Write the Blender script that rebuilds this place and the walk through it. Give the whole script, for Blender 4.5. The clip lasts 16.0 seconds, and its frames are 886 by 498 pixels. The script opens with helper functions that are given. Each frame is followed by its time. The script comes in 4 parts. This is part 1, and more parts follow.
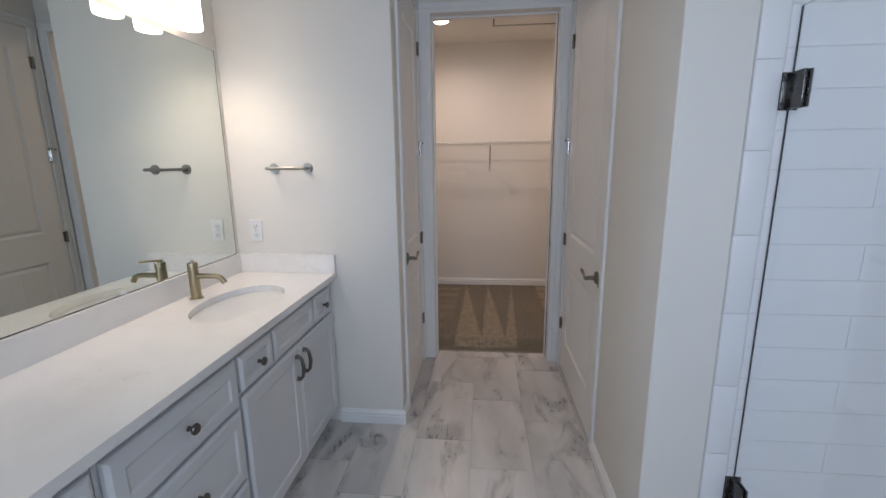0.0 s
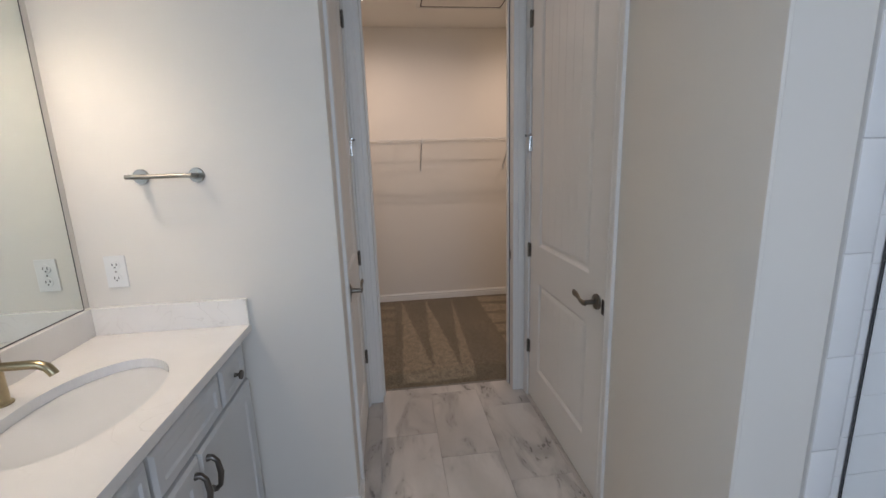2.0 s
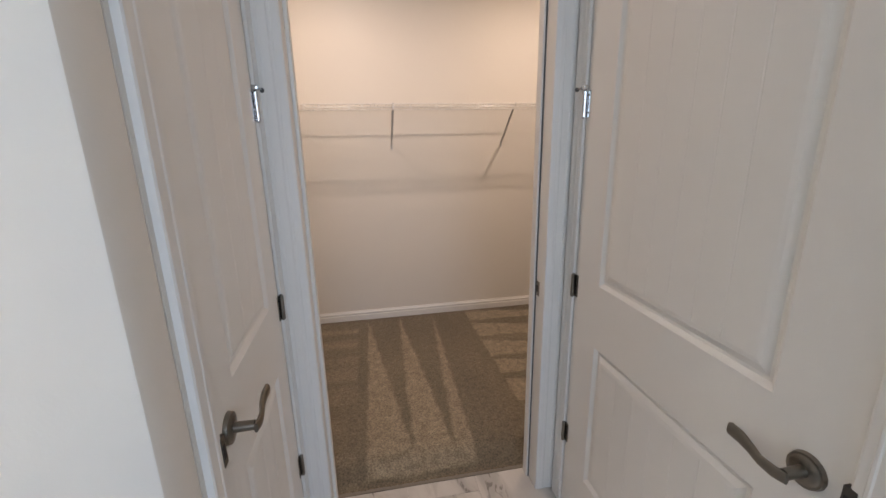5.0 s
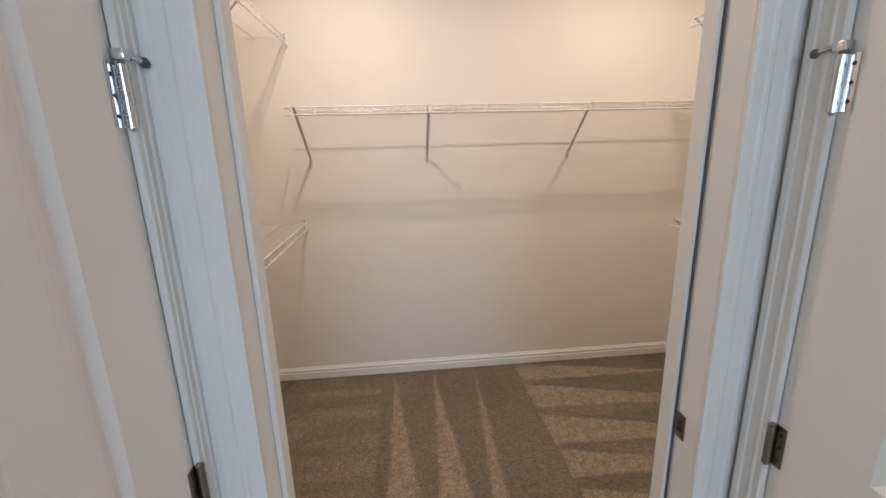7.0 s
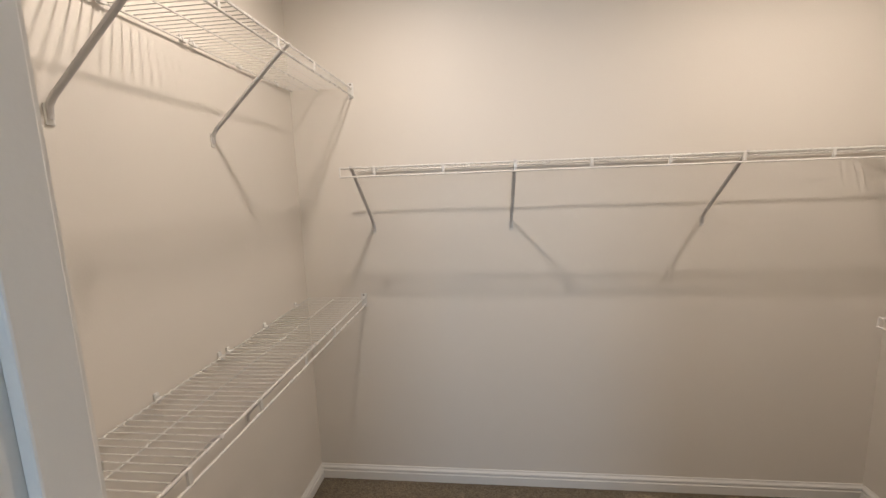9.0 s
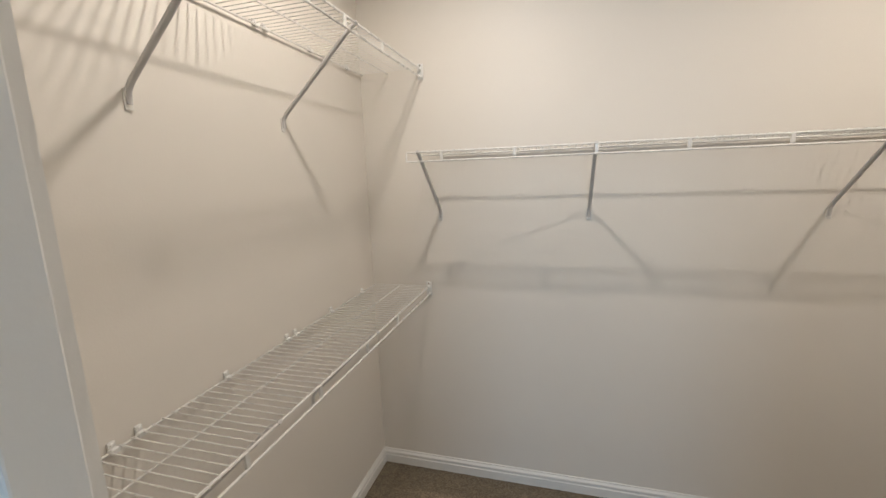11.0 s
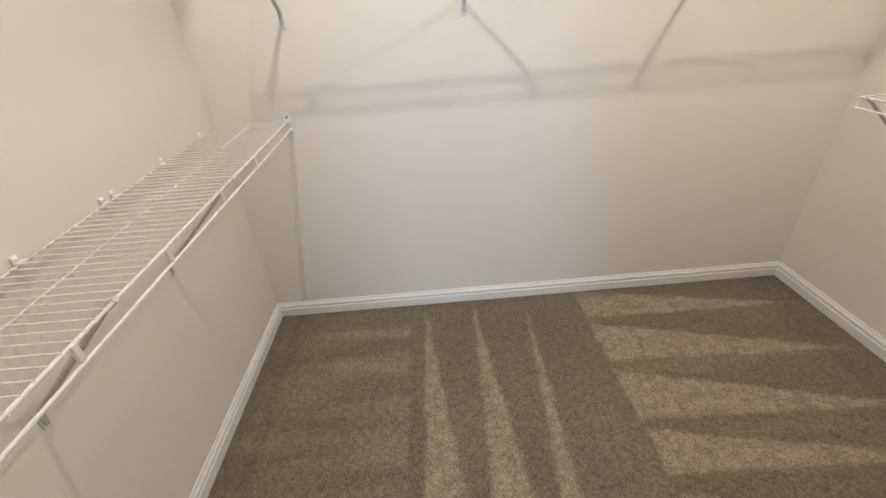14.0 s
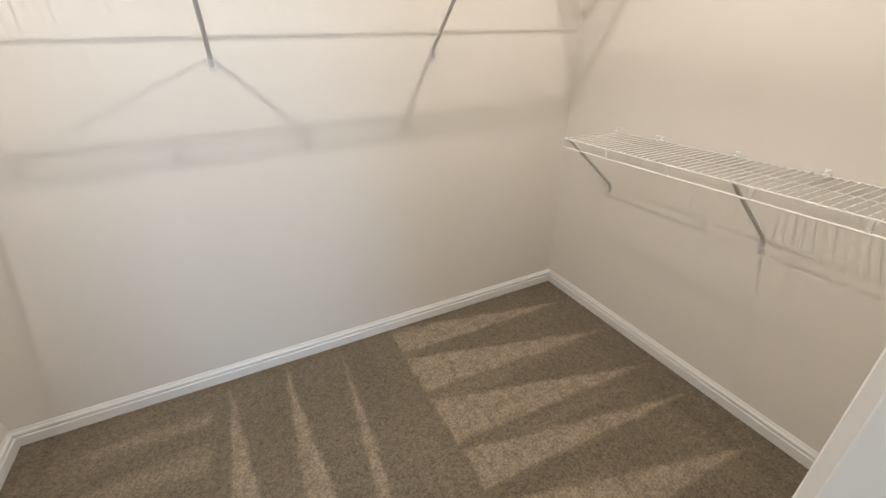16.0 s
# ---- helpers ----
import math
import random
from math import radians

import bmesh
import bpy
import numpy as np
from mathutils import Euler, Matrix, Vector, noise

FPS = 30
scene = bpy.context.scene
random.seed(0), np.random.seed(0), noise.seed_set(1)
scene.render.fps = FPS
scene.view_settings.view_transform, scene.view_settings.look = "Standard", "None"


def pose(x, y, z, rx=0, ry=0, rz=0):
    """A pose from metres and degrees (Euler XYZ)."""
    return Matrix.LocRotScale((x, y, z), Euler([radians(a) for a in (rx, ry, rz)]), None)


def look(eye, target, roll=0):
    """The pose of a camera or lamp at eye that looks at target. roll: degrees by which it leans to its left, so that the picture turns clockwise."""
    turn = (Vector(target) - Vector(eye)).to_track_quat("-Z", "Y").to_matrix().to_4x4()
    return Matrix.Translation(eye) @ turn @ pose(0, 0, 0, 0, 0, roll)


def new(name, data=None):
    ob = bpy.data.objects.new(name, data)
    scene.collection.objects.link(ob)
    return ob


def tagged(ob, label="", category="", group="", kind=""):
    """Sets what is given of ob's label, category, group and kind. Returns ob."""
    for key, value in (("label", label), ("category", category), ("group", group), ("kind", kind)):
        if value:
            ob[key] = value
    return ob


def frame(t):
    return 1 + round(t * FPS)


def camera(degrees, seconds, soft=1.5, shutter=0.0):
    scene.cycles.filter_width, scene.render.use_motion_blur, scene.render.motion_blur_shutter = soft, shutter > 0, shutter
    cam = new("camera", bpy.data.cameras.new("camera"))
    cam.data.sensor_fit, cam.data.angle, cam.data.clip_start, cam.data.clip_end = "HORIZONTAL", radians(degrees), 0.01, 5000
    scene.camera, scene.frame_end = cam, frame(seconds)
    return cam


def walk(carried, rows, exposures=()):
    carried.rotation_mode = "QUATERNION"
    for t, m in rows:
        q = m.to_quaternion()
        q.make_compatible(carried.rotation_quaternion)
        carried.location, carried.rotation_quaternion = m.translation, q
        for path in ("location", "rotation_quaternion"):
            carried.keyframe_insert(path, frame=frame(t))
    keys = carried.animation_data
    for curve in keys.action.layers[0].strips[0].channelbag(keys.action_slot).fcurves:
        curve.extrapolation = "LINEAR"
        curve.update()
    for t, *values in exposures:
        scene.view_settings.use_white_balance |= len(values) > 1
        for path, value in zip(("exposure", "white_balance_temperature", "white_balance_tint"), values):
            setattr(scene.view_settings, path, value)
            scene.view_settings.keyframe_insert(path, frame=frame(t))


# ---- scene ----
cam = camera(93.9, 16.0)
PATH = [
    (0, (0.371, 0.259, 1.462), (0.179, 2.21, 1.065), -0.7),
    (0.5, (0.357, 0.371, 1.436), (0.272, 2.33, 1.04), -0.9),
    (1, (0.317, 0.54, 1.454), (0.343, 2.501, 1.06), -1.2),
    (1.5, (0.233, 0.68, 1.447), (0.369, 2.635, 1.051), -1.6),
    (2, (0.134, 0.805, 1.465), (0.367, 2.75, 1.066), -1.8),
    (2.5, (0.104, 0.923, 1.457), (0.4, 2.858, 1.047), -1.9),
    (3, (0.149, 1.104, 1.465), (0.5, 3.027, 1.041), -1.8),
    (3.2, (0.153, 1.169, 1.469), (0.522, 3.088, 1.043), -1.7),
    (5.3, (0.236, 1.969, 1.464), (0.585, 3.87, 0.949), -0.9),
    (5.5, (0.245, 2.044, 1.458), (0.573, 3.949, 0.948), -1.2),
    (6, (0.235, 2.248, 1.468), (0.534, 4.16, 0.963), -1.3),
    (6.5, (0.248, 2.406, 1.471), (0.496, 4.327, 0.974), -1.4),
    (7, (0.288, 2.561, 1.491), (0.469, 4.495, 1.015), -1.5),
    (7.5, (0.27, 2.721, 1.496), (0.385, 4.669, 1.059), -1.6),
    (8, (0.227, 2.876, 1.537), (0.27, 4.836, 1.142), -1.7),
    (8.5, (0.284, 2.969, 1.6), (0.172, 4.931, 1.227), -1.9),
    (9, (0.33, 3.07, 1.615), (0.113, 5.035, 1.314), -2.0),
    (9.2, (0.351, 3.083, 1.61), (0.078, 5.047, 1.35), -2.0),
    (11.3, (0.312, 3.186, 1.604), (-0.252, 5.062, 1.2), -1.9),
    (11.5, (0.294, 3.199, 1.595), (-0.272, 5.056, 1.115), -1.8),
    (12, (0.278, 3.2, 1.546), (-0.289, 5.009, 0.908), -1.7),
    (12.5, (0.276, 3.198, 1.521), (-0.242, 4.959, 0.727), -2.5),
    (13, (0.27, 3.215, 1.492), (-0.11, 4.954, 0.579), -3.0),
    (13.5, (0.273, 3.263, 1.484), (0.073, 4.982, 0.482), -4.1),
    (14, (0.276, 3.297, 1.474), (0.296, 4.999, 0.423), -4.4),
    (14.5, (0.312, 3.305, 1.475), (0.541, 4.98, 0.407), -4.3),
    (15, (0.337, 3.306, 1.481), (0.763, 4.95, 0.425), -3.4),
    (15.5, (0.38, 3.299, 1.499), (0.978, 4.916, 0.485), -2.4),
    (16, (0.458, 3.285, 1.506), (1.237, 4.875, 0.576), -1.0),
]
walk(cam, [(t, look(eye, target, roll)) for t, eye, target, roll in PATH],
     [(0, 0.0, 6650, 17), (0.5, -0.04, 6900, 17), (1, -0.06, 6900, 17), (2, -0.08, 6900, 17), (3, -0.02, 7050, 18), (5.5, 0.53, 6900, 16), (7, 0.64, 6600, 13), (8, 0.62, 6400, 10), (9, 0.46, 6300, 8),
      (11.5, 0.52, 5920, 3), (12.5, 0.81, 5970, 4), (14, 1.10, 6000, 5), (15, 1.20, 5950, 5), (16, 1.14, 5850, 4)])

# world, window light and lamps
world = bpy.data.worlds.new("sky")
scene.world = world
world.use_nodes = True
wn = world.node_tree
sky = wn.nodes.new("ShaderNodeTexSky")
sky.sky_type, sky.sun_disc, sky.sun_elevation, sky.sun_rotation = "NISHITA", False, radians(40), radians(200)
wn.links.new(sky.outputs[0], wn.nodes["Background"].inputs[0])
wn.nodes["Background"].inputs[1].default_value = 0.1


def lamp(name, kind, m, energy, colour, size):
    data = bpy.data.lights.new(name, kind)
    data.energy, data.color = energy, colour
    if kind == "AREA":
        data.shape, data.size, data.size_y = "RECTANGLE", size[0], size[1]
    else:
        data.shadow_soft_size = size
    ob = new(name, data)
    ob.matrix_world = m
    return ob


CLOSET_LAMPS = [(-0.015, 4.21), (1.538, 4.21)]
VANITY_SHADES = [1.660, 1.855, 2.050]
CEIL = 2.745
lamp("window_daylight", "AREA", look((0.50, -1.31, 1.90), (0.50, 1.6, 1.60)), 35, (0.58, 0.76, 1.0), (1.6, 1.2))
for lx, ly in CLOSET_LAMPS:
    spot = lamp("closet_lamp", "SPOT", pose(lx, ly, 2.655), 27.0, (1.0, 0.82, 0.70), 0.029).data
    spot.spot_size, spot.spot_blend = radians(179), 0.80
for ly in VANITY_SHADES:
    lamp("vanity_lamp", "POINT", pose(-0.87, ly, 2.090), 8.3, (1.0, 0.90, 0.79), 0.030)


# ---- materials ----
def material(name, colour, rough=0.5, metal=0.0, vary=0.0, scale=6.0, bump=0.0, bump_scale=200.0, colour2=None, coat=0.0):
    m = bpy.data.materials.new(name)
    m.use_nodes = True
    nt = m.node_tree
    b = nt.nodes["Principled BSDF"]
    b.inputs["Base Color"].default_value = (*colour, 1)
    b.inputs["Roughness"].default_value = rough
    b.inputs["Metallic"].default_value = metal
    b.inputs["Coat Weight"].default_value = coat
    tc = nt.nodes.new("ShaderNodeTexCoord")
    if vary or colour2:
        n = nt.nodes.new("ShaderNodeTexNoise")
        n.inputs["Scale"].default_value, n.inputs["Detail"].default_value = scale, 6
        nt.links.new(tc.outputs["Object"], n.inputs["Vector"])
        mix = nt.nodes.new("ShaderNodeMix")
        mix.data_type = "RGBA"
        c2 = colour2 or tuple(c * (1 - vary) for c in colour)
        mix.inputs["A"].default_value = (*colour, 1)
        mix.inputs["B"].default_value = (*c2, 1)
        nt.links.new(n.outputs["Fac"], mix.inputs["Factor"])
        nt.links.new(mix.outputs["Result"], b.inputs["Base Color"])
        rr = nt.nodes.new("ShaderNodeMapRange")
        rr.inputs["To Min"].default_value, rr.inputs["To Max"].default_value = max(0.02, rough - 0.06), min(1, rough + 0.06)
        nt.links.new(n.outputs["Fac"], rr.inputs["Value"])
        nt.links.new(rr.outputs["Result"], b.inputs["Roughness"])
    if bump:
        n2 = nt.nodes.new("ShaderNodeTexNoise")
        n2.inputs["Scale"].default_value, n2.inputs["Detail"].default_value = bump_scale, 3
        nt.links.new(tc.outputs["Object"], n2.inputs["Vector"])
        bp = nt.nodes.new("ShaderNodeBump")
        bp.inputs["Strength"].default_value, bp.inputs["Distance"].default_value = bump, 0.002
        nt.links.new(n2.outputs["Fac"], bp.inputs["Height"])
        nt.links.new(bp.outputs["Normal"], b.inputs["Normal"])
    return m


M_WALL = material("wall_paint", (0.735, 0.700, 0.640), 0.62, vary=0.03, scale=2.5, bump=0.11, bump_scale=160)
M_CEIL = material("ceiling_paint", (0.80, 0.775, 0.73), 0.85, vary=0.03, scale=3, bump=0.5, bump_scale=90)
M_TRIM = material("trim_paint", (0.75, 0.745, 0.72), 0.50, vary=0.03, scale=5, bump=0.08, bump_scale=120)
M_DOOR = material("door_paint", (0.76, 0.75, 0.72), 0.46, vary=0.03, scale=4, bump=0.12, bump_scale=70)
M_CAB = material("cabinet_paint", (0.62, 0.62, 0.61), 0.38, vary=0.03, scale=5, bump=0.05, bump_scale=60)
M_GAP = material("cabinet_inside", (0.25, 0.24, 0.23), 0.7, vary=0.2)
M_PORC = material("porcelain", (0.85, 0.85, 0.84), 0.08, coat=0.6, vary=0.02)
M_NICKEL = material("brushed_nickel", (0.27, 0.25, 0.22), 0.32, 1.0, vary=0.25, scale=40)
M_BRASS = material("champagne_bronze", (0.40, 0.33, 0.21), 0.30, 1.0, vary=0.2, scale=60)
M_PULL = material("satin_nickel_hardware", (0.17, 0.155, 0.14), 0.34, 1.0, vary=0.25, scale=40)
M_DNICKEL = material("dark_nickel", (0.13, 0.125, 0.12), 0.28, 1.0, vary=0.25, scale=40)
M_CHROME = material("polished_chrome", (0.62, 0.64, 0.66), 0.12, 1.0, vary=0.1, scale=30)
M_DARK = material("dark_slot", (0.03, 0.03, 0.03), 0.6, vary=0.2)
M_PLASTIC = material("white_plastic", (0.74, 0.74, 0.72), 0.35, vary=0.02)
M_RUBBER = material("rubber", (0.10, 0.10, 0.105), 0.6, vary=0.15)
M_WIRE = material("white_coated_wire", (0.74, 0.73, 0.70), 0.28, vary=0.05, scale=30, coat=0.3)
M_BRACE = material("grey_coated_steel", (0.56, 0.55, 0.54), 0.35, vary=0.08, scale=30)
M_TILE = material("white_wall_tile", (0.78, 0.78, 0.77), 0.30, coat=0.15, vary=0.03, scale=5)
M_FGROUT = material("floor_grout", (0.63, 0.605, 0.575), 0.8, vary=0.15, scale=40)
M_GROUT = material("white_grout", (0.72, 0.71, 0.695), 0.85, vary=0.12, scale=60, bump=0.4, bump_scale=300)


def quartz_material():
    m = material("white_quartz", (0.81, 0.785, 0.75), 0.20, coat=0.25, colour2=(0.72, 0.695, 0.66), scale=9)
    nt = m.node_tree
    b = nt.nodes["Principled BSDF"]
    under = b.inputs["Base Color"].links[0].from_socket
    tc = nt.nodes.new("ShaderNodeTexCoord")

    def band(scale, distortion, low, high):
        n = nt.nodes.new("ShaderNodeTexNoise")
        n.inputs["Scale"].default_value, n.inputs["Detail"].default_value, n.inputs["Distortion"].default_value = scale, 5, distortion
        nt.links.new(tc.outputs["Object"], n.inputs["Vector"])
        r = nt.nodes.new("ShaderNodeMapRange")
        r.inputs["From Min"].default_value, r.inputs["From Max"].default_value = low, high
        nt.links.new(n.outputs["Fac"], r.inputs["Value"])
        return n.outputs["Fac"], r.outputs["Result"]

    # thin broken veins: where one noise crosses its middle, kept only in patches of another
    fac, _ = band(6.5, 1.4, 0, 1)
    gap = nt.nodes.new("ShaderNodeMath")
    gap.operation = "COMPARE"
    gap.inputs[1].default_value, gap.inputs[2].default_value = 0.5, 0.007
    nt.links.new(fac, gap.inputs[0])
    _, patch = band(3.1, 0.3, 0.50, 0.66)
    mul = nt.nodes.new("ShaderNodeMath")
    mul.operation = "MULTIPLY"
    nt.links.new(gap.outputs[0], mul.inputs[0])
    nt.links.new(patch, mul.inputs[1])
    half = nt.nodes.new("ShaderNodeMath")
    half.operation = "MULTIPLY"
    half.inputs[1].default_value = 0.30
    nt.links.new(mul.outputs[0], half.inputs[0])
    mix = nt.nodes.new("ShaderNodeMix")
    mix.data_type = "RGBA"
    mix.inputs["B"].default_value = (0.46, 0.42, 0.37, 1)
    nt.links.new(under, mix.inputs["A"])
    nt.links.new(half.outputs[0], mix.inputs["Factor"])
    nt.links.new(mix.outputs["Result"], b.inputs["Base Color"])
    return m


def mirror_material():
    m = material("silvered_mirror", (0.74, 0.78, 0.75), 0.012, 1.0)
    return m


def glass_material():
    m = bpy.data.materials.new("clear_glass")
    m.use_nodes = True
    b = m.node_tree.nodes["Principled BSDF"]
    b.inputs["Base Color"].default_value = (0.975, 0.985, 0.985, 1)
    b.inputs["Roughness"].default_value = 0.02
    b.inputs["Transmission Weight"].default_value = 1.0
    b.inputs["IOR"].default_value = 1.45
    return m


def glow_material(name, colour, strength):
    m = bpy.data.materials.new(name)
    m.use_nodes = True
    b = m.node_tree.nodes["Principled BSDF"]
    b.inputs["Base Color"].default_value = (0.9, 0.88, 0.82, 1)
    b.inputs["Roughness"].default_value = 0.25
    b.inputs["Emission Color"].default_value = (*colour, 1)
    b.inputs["Emission Strength"].default_value = strength
    return m


M_QUARTZ, M_MIRROR, M_GLASS = quartz_material(), mirror_material(), glass_material()
M_SHADE = glow_material("lit_opal_glass", (1.0, 0.90, 0.76), 4.0)
M_DOME = glow_material("lit_ceiling_glass", (1.0, 0.86, 0.68), 9.0)


def marble_material():
    m = bpy.data.materials.new("marble_look_porcelain")
    m.use_nodes = True
    nt = m.node_tree
    b = nt.nodes["Principled BSDF"]
    b.inputs["Roughness"].default_value = 0.24
    tc, oi = nt.nodes.new("ShaderNodeTexCoord"), nt.nodes.new("ShaderNodeObjectInfo")
    off = nt.nodes.new("ShaderNodeVectorMath")
    off.operation = "SCALE"
    comb = nt.nodes.new("ShaderNodeCombineXYZ")
    for i in range(3):
        nt.links.new(oi.outputs["Random"], comb.inputs[i])
    nt.links.new(comb.outputs[0], off.inputs[0])
    off.inputs["Scale"].default_value = 37.0
    add = nt.nodes.new("ShaderNodeVectorMath")
    nt.links.new(tc.outputs["Object"], add.inputs[0])
    nt.links.new(off.outputs[0], add.inputs[1])
    mp = nt.nodes.new("ShaderNodeMapping")
    mp.inputs["Rotation"].default_value = (0, 0, 0.62)
    mp.inputs["Scale"].default_value = (2.4, 0.9, 1.0)
    nt.links.new(add.outputs[0], mp.inputs["Vector"])

    def noise_band(scale, detail, distortion, low, high):
        n = nt.nodes.new("ShaderNodeTexNoise")
        n.inputs["Scale"].default_value, n.inputs["Detail"].default_value, n.inputs["Distortion"].default_value = scale, detail, distortion
        nt.links.new(mp.outputs[0], n.inputs["Vector"])
        r = nt.nodes.new("ShaderNodeMapRange")
        r.interpolation_type = "SMOOTHSTEP"
        r.inputs["From Min"].default_value, r.inputs["From Max"].default_value = low, high
        nt.links.new(n.outputs["Fac"], r.inputs["Value"])
        return r.outputs["Result"]

    def times(a, b):
        m2 = nt.nodes.new("ShaderNodeMath")
        m2.operation = "MULTIPLY"
        nt.links.new(a, m2.inputs[0])
        if isinstance(b, float):
            m2.inputs[1].default_value = b
        else:
            nt.links.new(b, m2.inputs[1])
        return m2.outputs[0]

    def over(under, factor, colour):
        mix = nt.nodes.new("ShaderNodeMix")
        mix.data_type = "RGBA"
        mix.inputs["B"].default_value = (*colour, 1)
        if isinstance(under, tuple):
            mix.inputs["A"].default_value = (*under, 1)
        else:
            nt.links.new(under, mix.inputs["A"])
        nt.links.new(factor, mix.inputs["Factor"])
        return mix.outputs["Result"]

    # soft diagonal clouds, thin streaks, then broken dark flecks along them
    streak = noise_band(3.2, 6, 0.9, 0.46, 0.68)
    flecks = times(noise_band(13.0, 6, 1.6, 0.54, 0.64), noise_band(3.2, 6, 0.9, 0.54, 0.64))
    fine = noise_band(30.0, 4, 0.3, 0.3, 0.8)
    col = over((0.63, 0.600, 0.562), noise_band(1.2, 3, 0.4, 0.35, 0.70), (0.46, 0.435, 0.405))
    col = over(col, times(streak, 0.62), (0.31, 0.290, 0.270))
    col = over(col, times(fine, 0.10), (0.40, 0.38, 0.35))
    col = over(col, times(flecks, 0.66), (0.14, 0.128, 0.120))
    nt.links.new(col, b.inputs["Base Color"])
    return m


def carpet_material():
    m = bpy.data.materials.new("brown_cut_pile_carpet")
    m.use_nodes = True
    nt = m.node_tree
    b = nt.nodes["Principled BSDF"]
    b.inputs["Roughness"].default_value = 0.95
    b.inputs["Sheen Weight"].default_value = 0.15
    tc, at = nt.nodes.new("ShaderNodeTexCoord"), nt.nodes.new("ShaderNodeAttribute")
    at.attribute_name = "pile_tone"
    mix = nt.nodes.new("ShaderNodeMix")
    mix.data_type = "RGBA"
    mix.inputs["A"].default_value, mix.inputs["B"].default_value = (0.118, 0.094, 0.061, 1), (0.325, 0.268, 0.188, 1)
    nt.links.new(at.outputs["Fac"], mix.inputs["Factor"])
    n = nt.nodes.new("ShaderNodeTexNoise")
    n.inputs["Scale"].default_value, n.inputs["Detail"].default_value = 130, 5
    nt.links.new(tc.outputs["Object"], n.inputs["Vector"])
    n3 = nt.nodes.new("ShaderNodeTexNoise")
    n3.inputs["Scale"].default_value, n3.inputs["Detail"].default_value = 34, 6
    nt.links.new(tc.outputs["Object"], n3.inputs["Vector"])
    mr = nt.nodes.new("ShaderNodeMapRange")
    mr.inputs["From Min"].default_value, mr.inputs["From Max"].default_value = 0.25, 0.75
    mr.inputs["To Min"].default_value, mr.inputs["To Max"].default_value = 0.48, 1.52
    nt.links.new(n.outputs["Fac"], mr.inputs["Value"])
    mr3 = nt.nodes.new("ShaderNodeMapRange")
    mr3.inputs["To Min"].default_value, mr3.inputs["To Max"].default_value = 0.66, 1.34
    nt.links.new(n3.outputs["Fac"], mr3.inputs["Value"])
    mm = nt.nodes.new("ShaderNodeMath")
    mm.operation = "MULTIPLY"
    nt.links.new(mr.outputs[0], mm.inputs[0])
    nt.links.new(mr3.outputs[0], mm.inputs[1])
    sc = nt.nodes.new("ShaderNodeVectorMath")
    sc.operation = "SCALE"
    nt.links.new(mix.outputs["Result"], sc.inputs[0])
    nt.links.new(mm.outputs[0], sc.inputs["Scale"])
    nt.links.new(sc.outputs[0], b.inputs["Base Color"])
    bp = nt.nodes.new("ShaderNodeBump")
    bp.inputs["Strength"].default_value, bp.inputs["Distance"].default_value = 0.9, 0.006
    nt.links.new(n.outputs["Fac"], bp.inputs["Height"])
    nt.links.new(bp.outputs["Normal"], b.inputs["Normal"])
    return m


M_MARBLE, M_CARPET = marble_material(), carpet_material()


# ---- mesh helpers ----
def box(bm, x0, x1, y0, y1, z0, z1, bevel=0.0):
    r = bmesh.ops.create_cube(bm, size=1.0, matrix=Matrix.Translation(((x0 + x1) / 2, (y0 + y1) / 2, (z0 + z1) / 2)) @ Matrix.Diagonal((x1 - x0, y1 - y0, z1 - z0, 1)))
    if bevel:
        es = list({e for v in r["verts"] for e in v.link_edges})
        bmesh.ops.bevel(bm, geom=es, offset=bevel, segments=2, affect="EDGES", profile=0.5)
    return bm


def solid(x0, x1, y0, y1, z0, z1, bevel=0.0):
    return box(bmesh.new(), x0, x1, y0, y1, z0, z1, bevel)


def rod(bm, a, b, r, r2=None, n=10):
    a, b = Vector(a), Vector(b)
    q = (b - a).to_track_quat("Z", "Y").to_matrix().to_4x4()
    bmesh.ops.create_cone(bm, cap_ends=True, segments=n, radius1=r, radius2=r if r2 is None else r2, depth=(b - a).length, matrix=Matrix.Translation((a + b) / 2) @ q)
    return bm


def tube(bm, pts, radii, n=10, flat=1.0, side=(0, 0, 1)):
    """A round bar through the points; flat squeezes it along side."""
    pts = [Vector(p) for p in pts]
    rings = []
    for i, p in enumerate(pts):
        d = (pts[min(i + 1, len(pts) - 1)] - pts[max(i - 1, 0)]).normalized()
        s = Vector(side)
        u = (s - d * s.dot(d))
        u = u.normalized() if u.length > 1e-4 else d.orthogonal().normalized()
        w = d.cross(u)
        r = radii[i] if isinstance(radii, (list, tuple)) else radii
        rings.append([bm.verts.new(p + u * (r * flat * math.cos(2 * math.pi * k / n)) + w * (r * math.sin(2 * math.pi * k / n))) for k in range(n)])
    for a, b in zip(rings, rings[1:]):
        for k in range(n):
            bm.faces.new((a[k], a[(k + 1) % n], b[(k + 1) % n], b[k]))
    bm.faces.new(rings[0][::-1])
    bm.faces.new(rings[-1])
    return bm


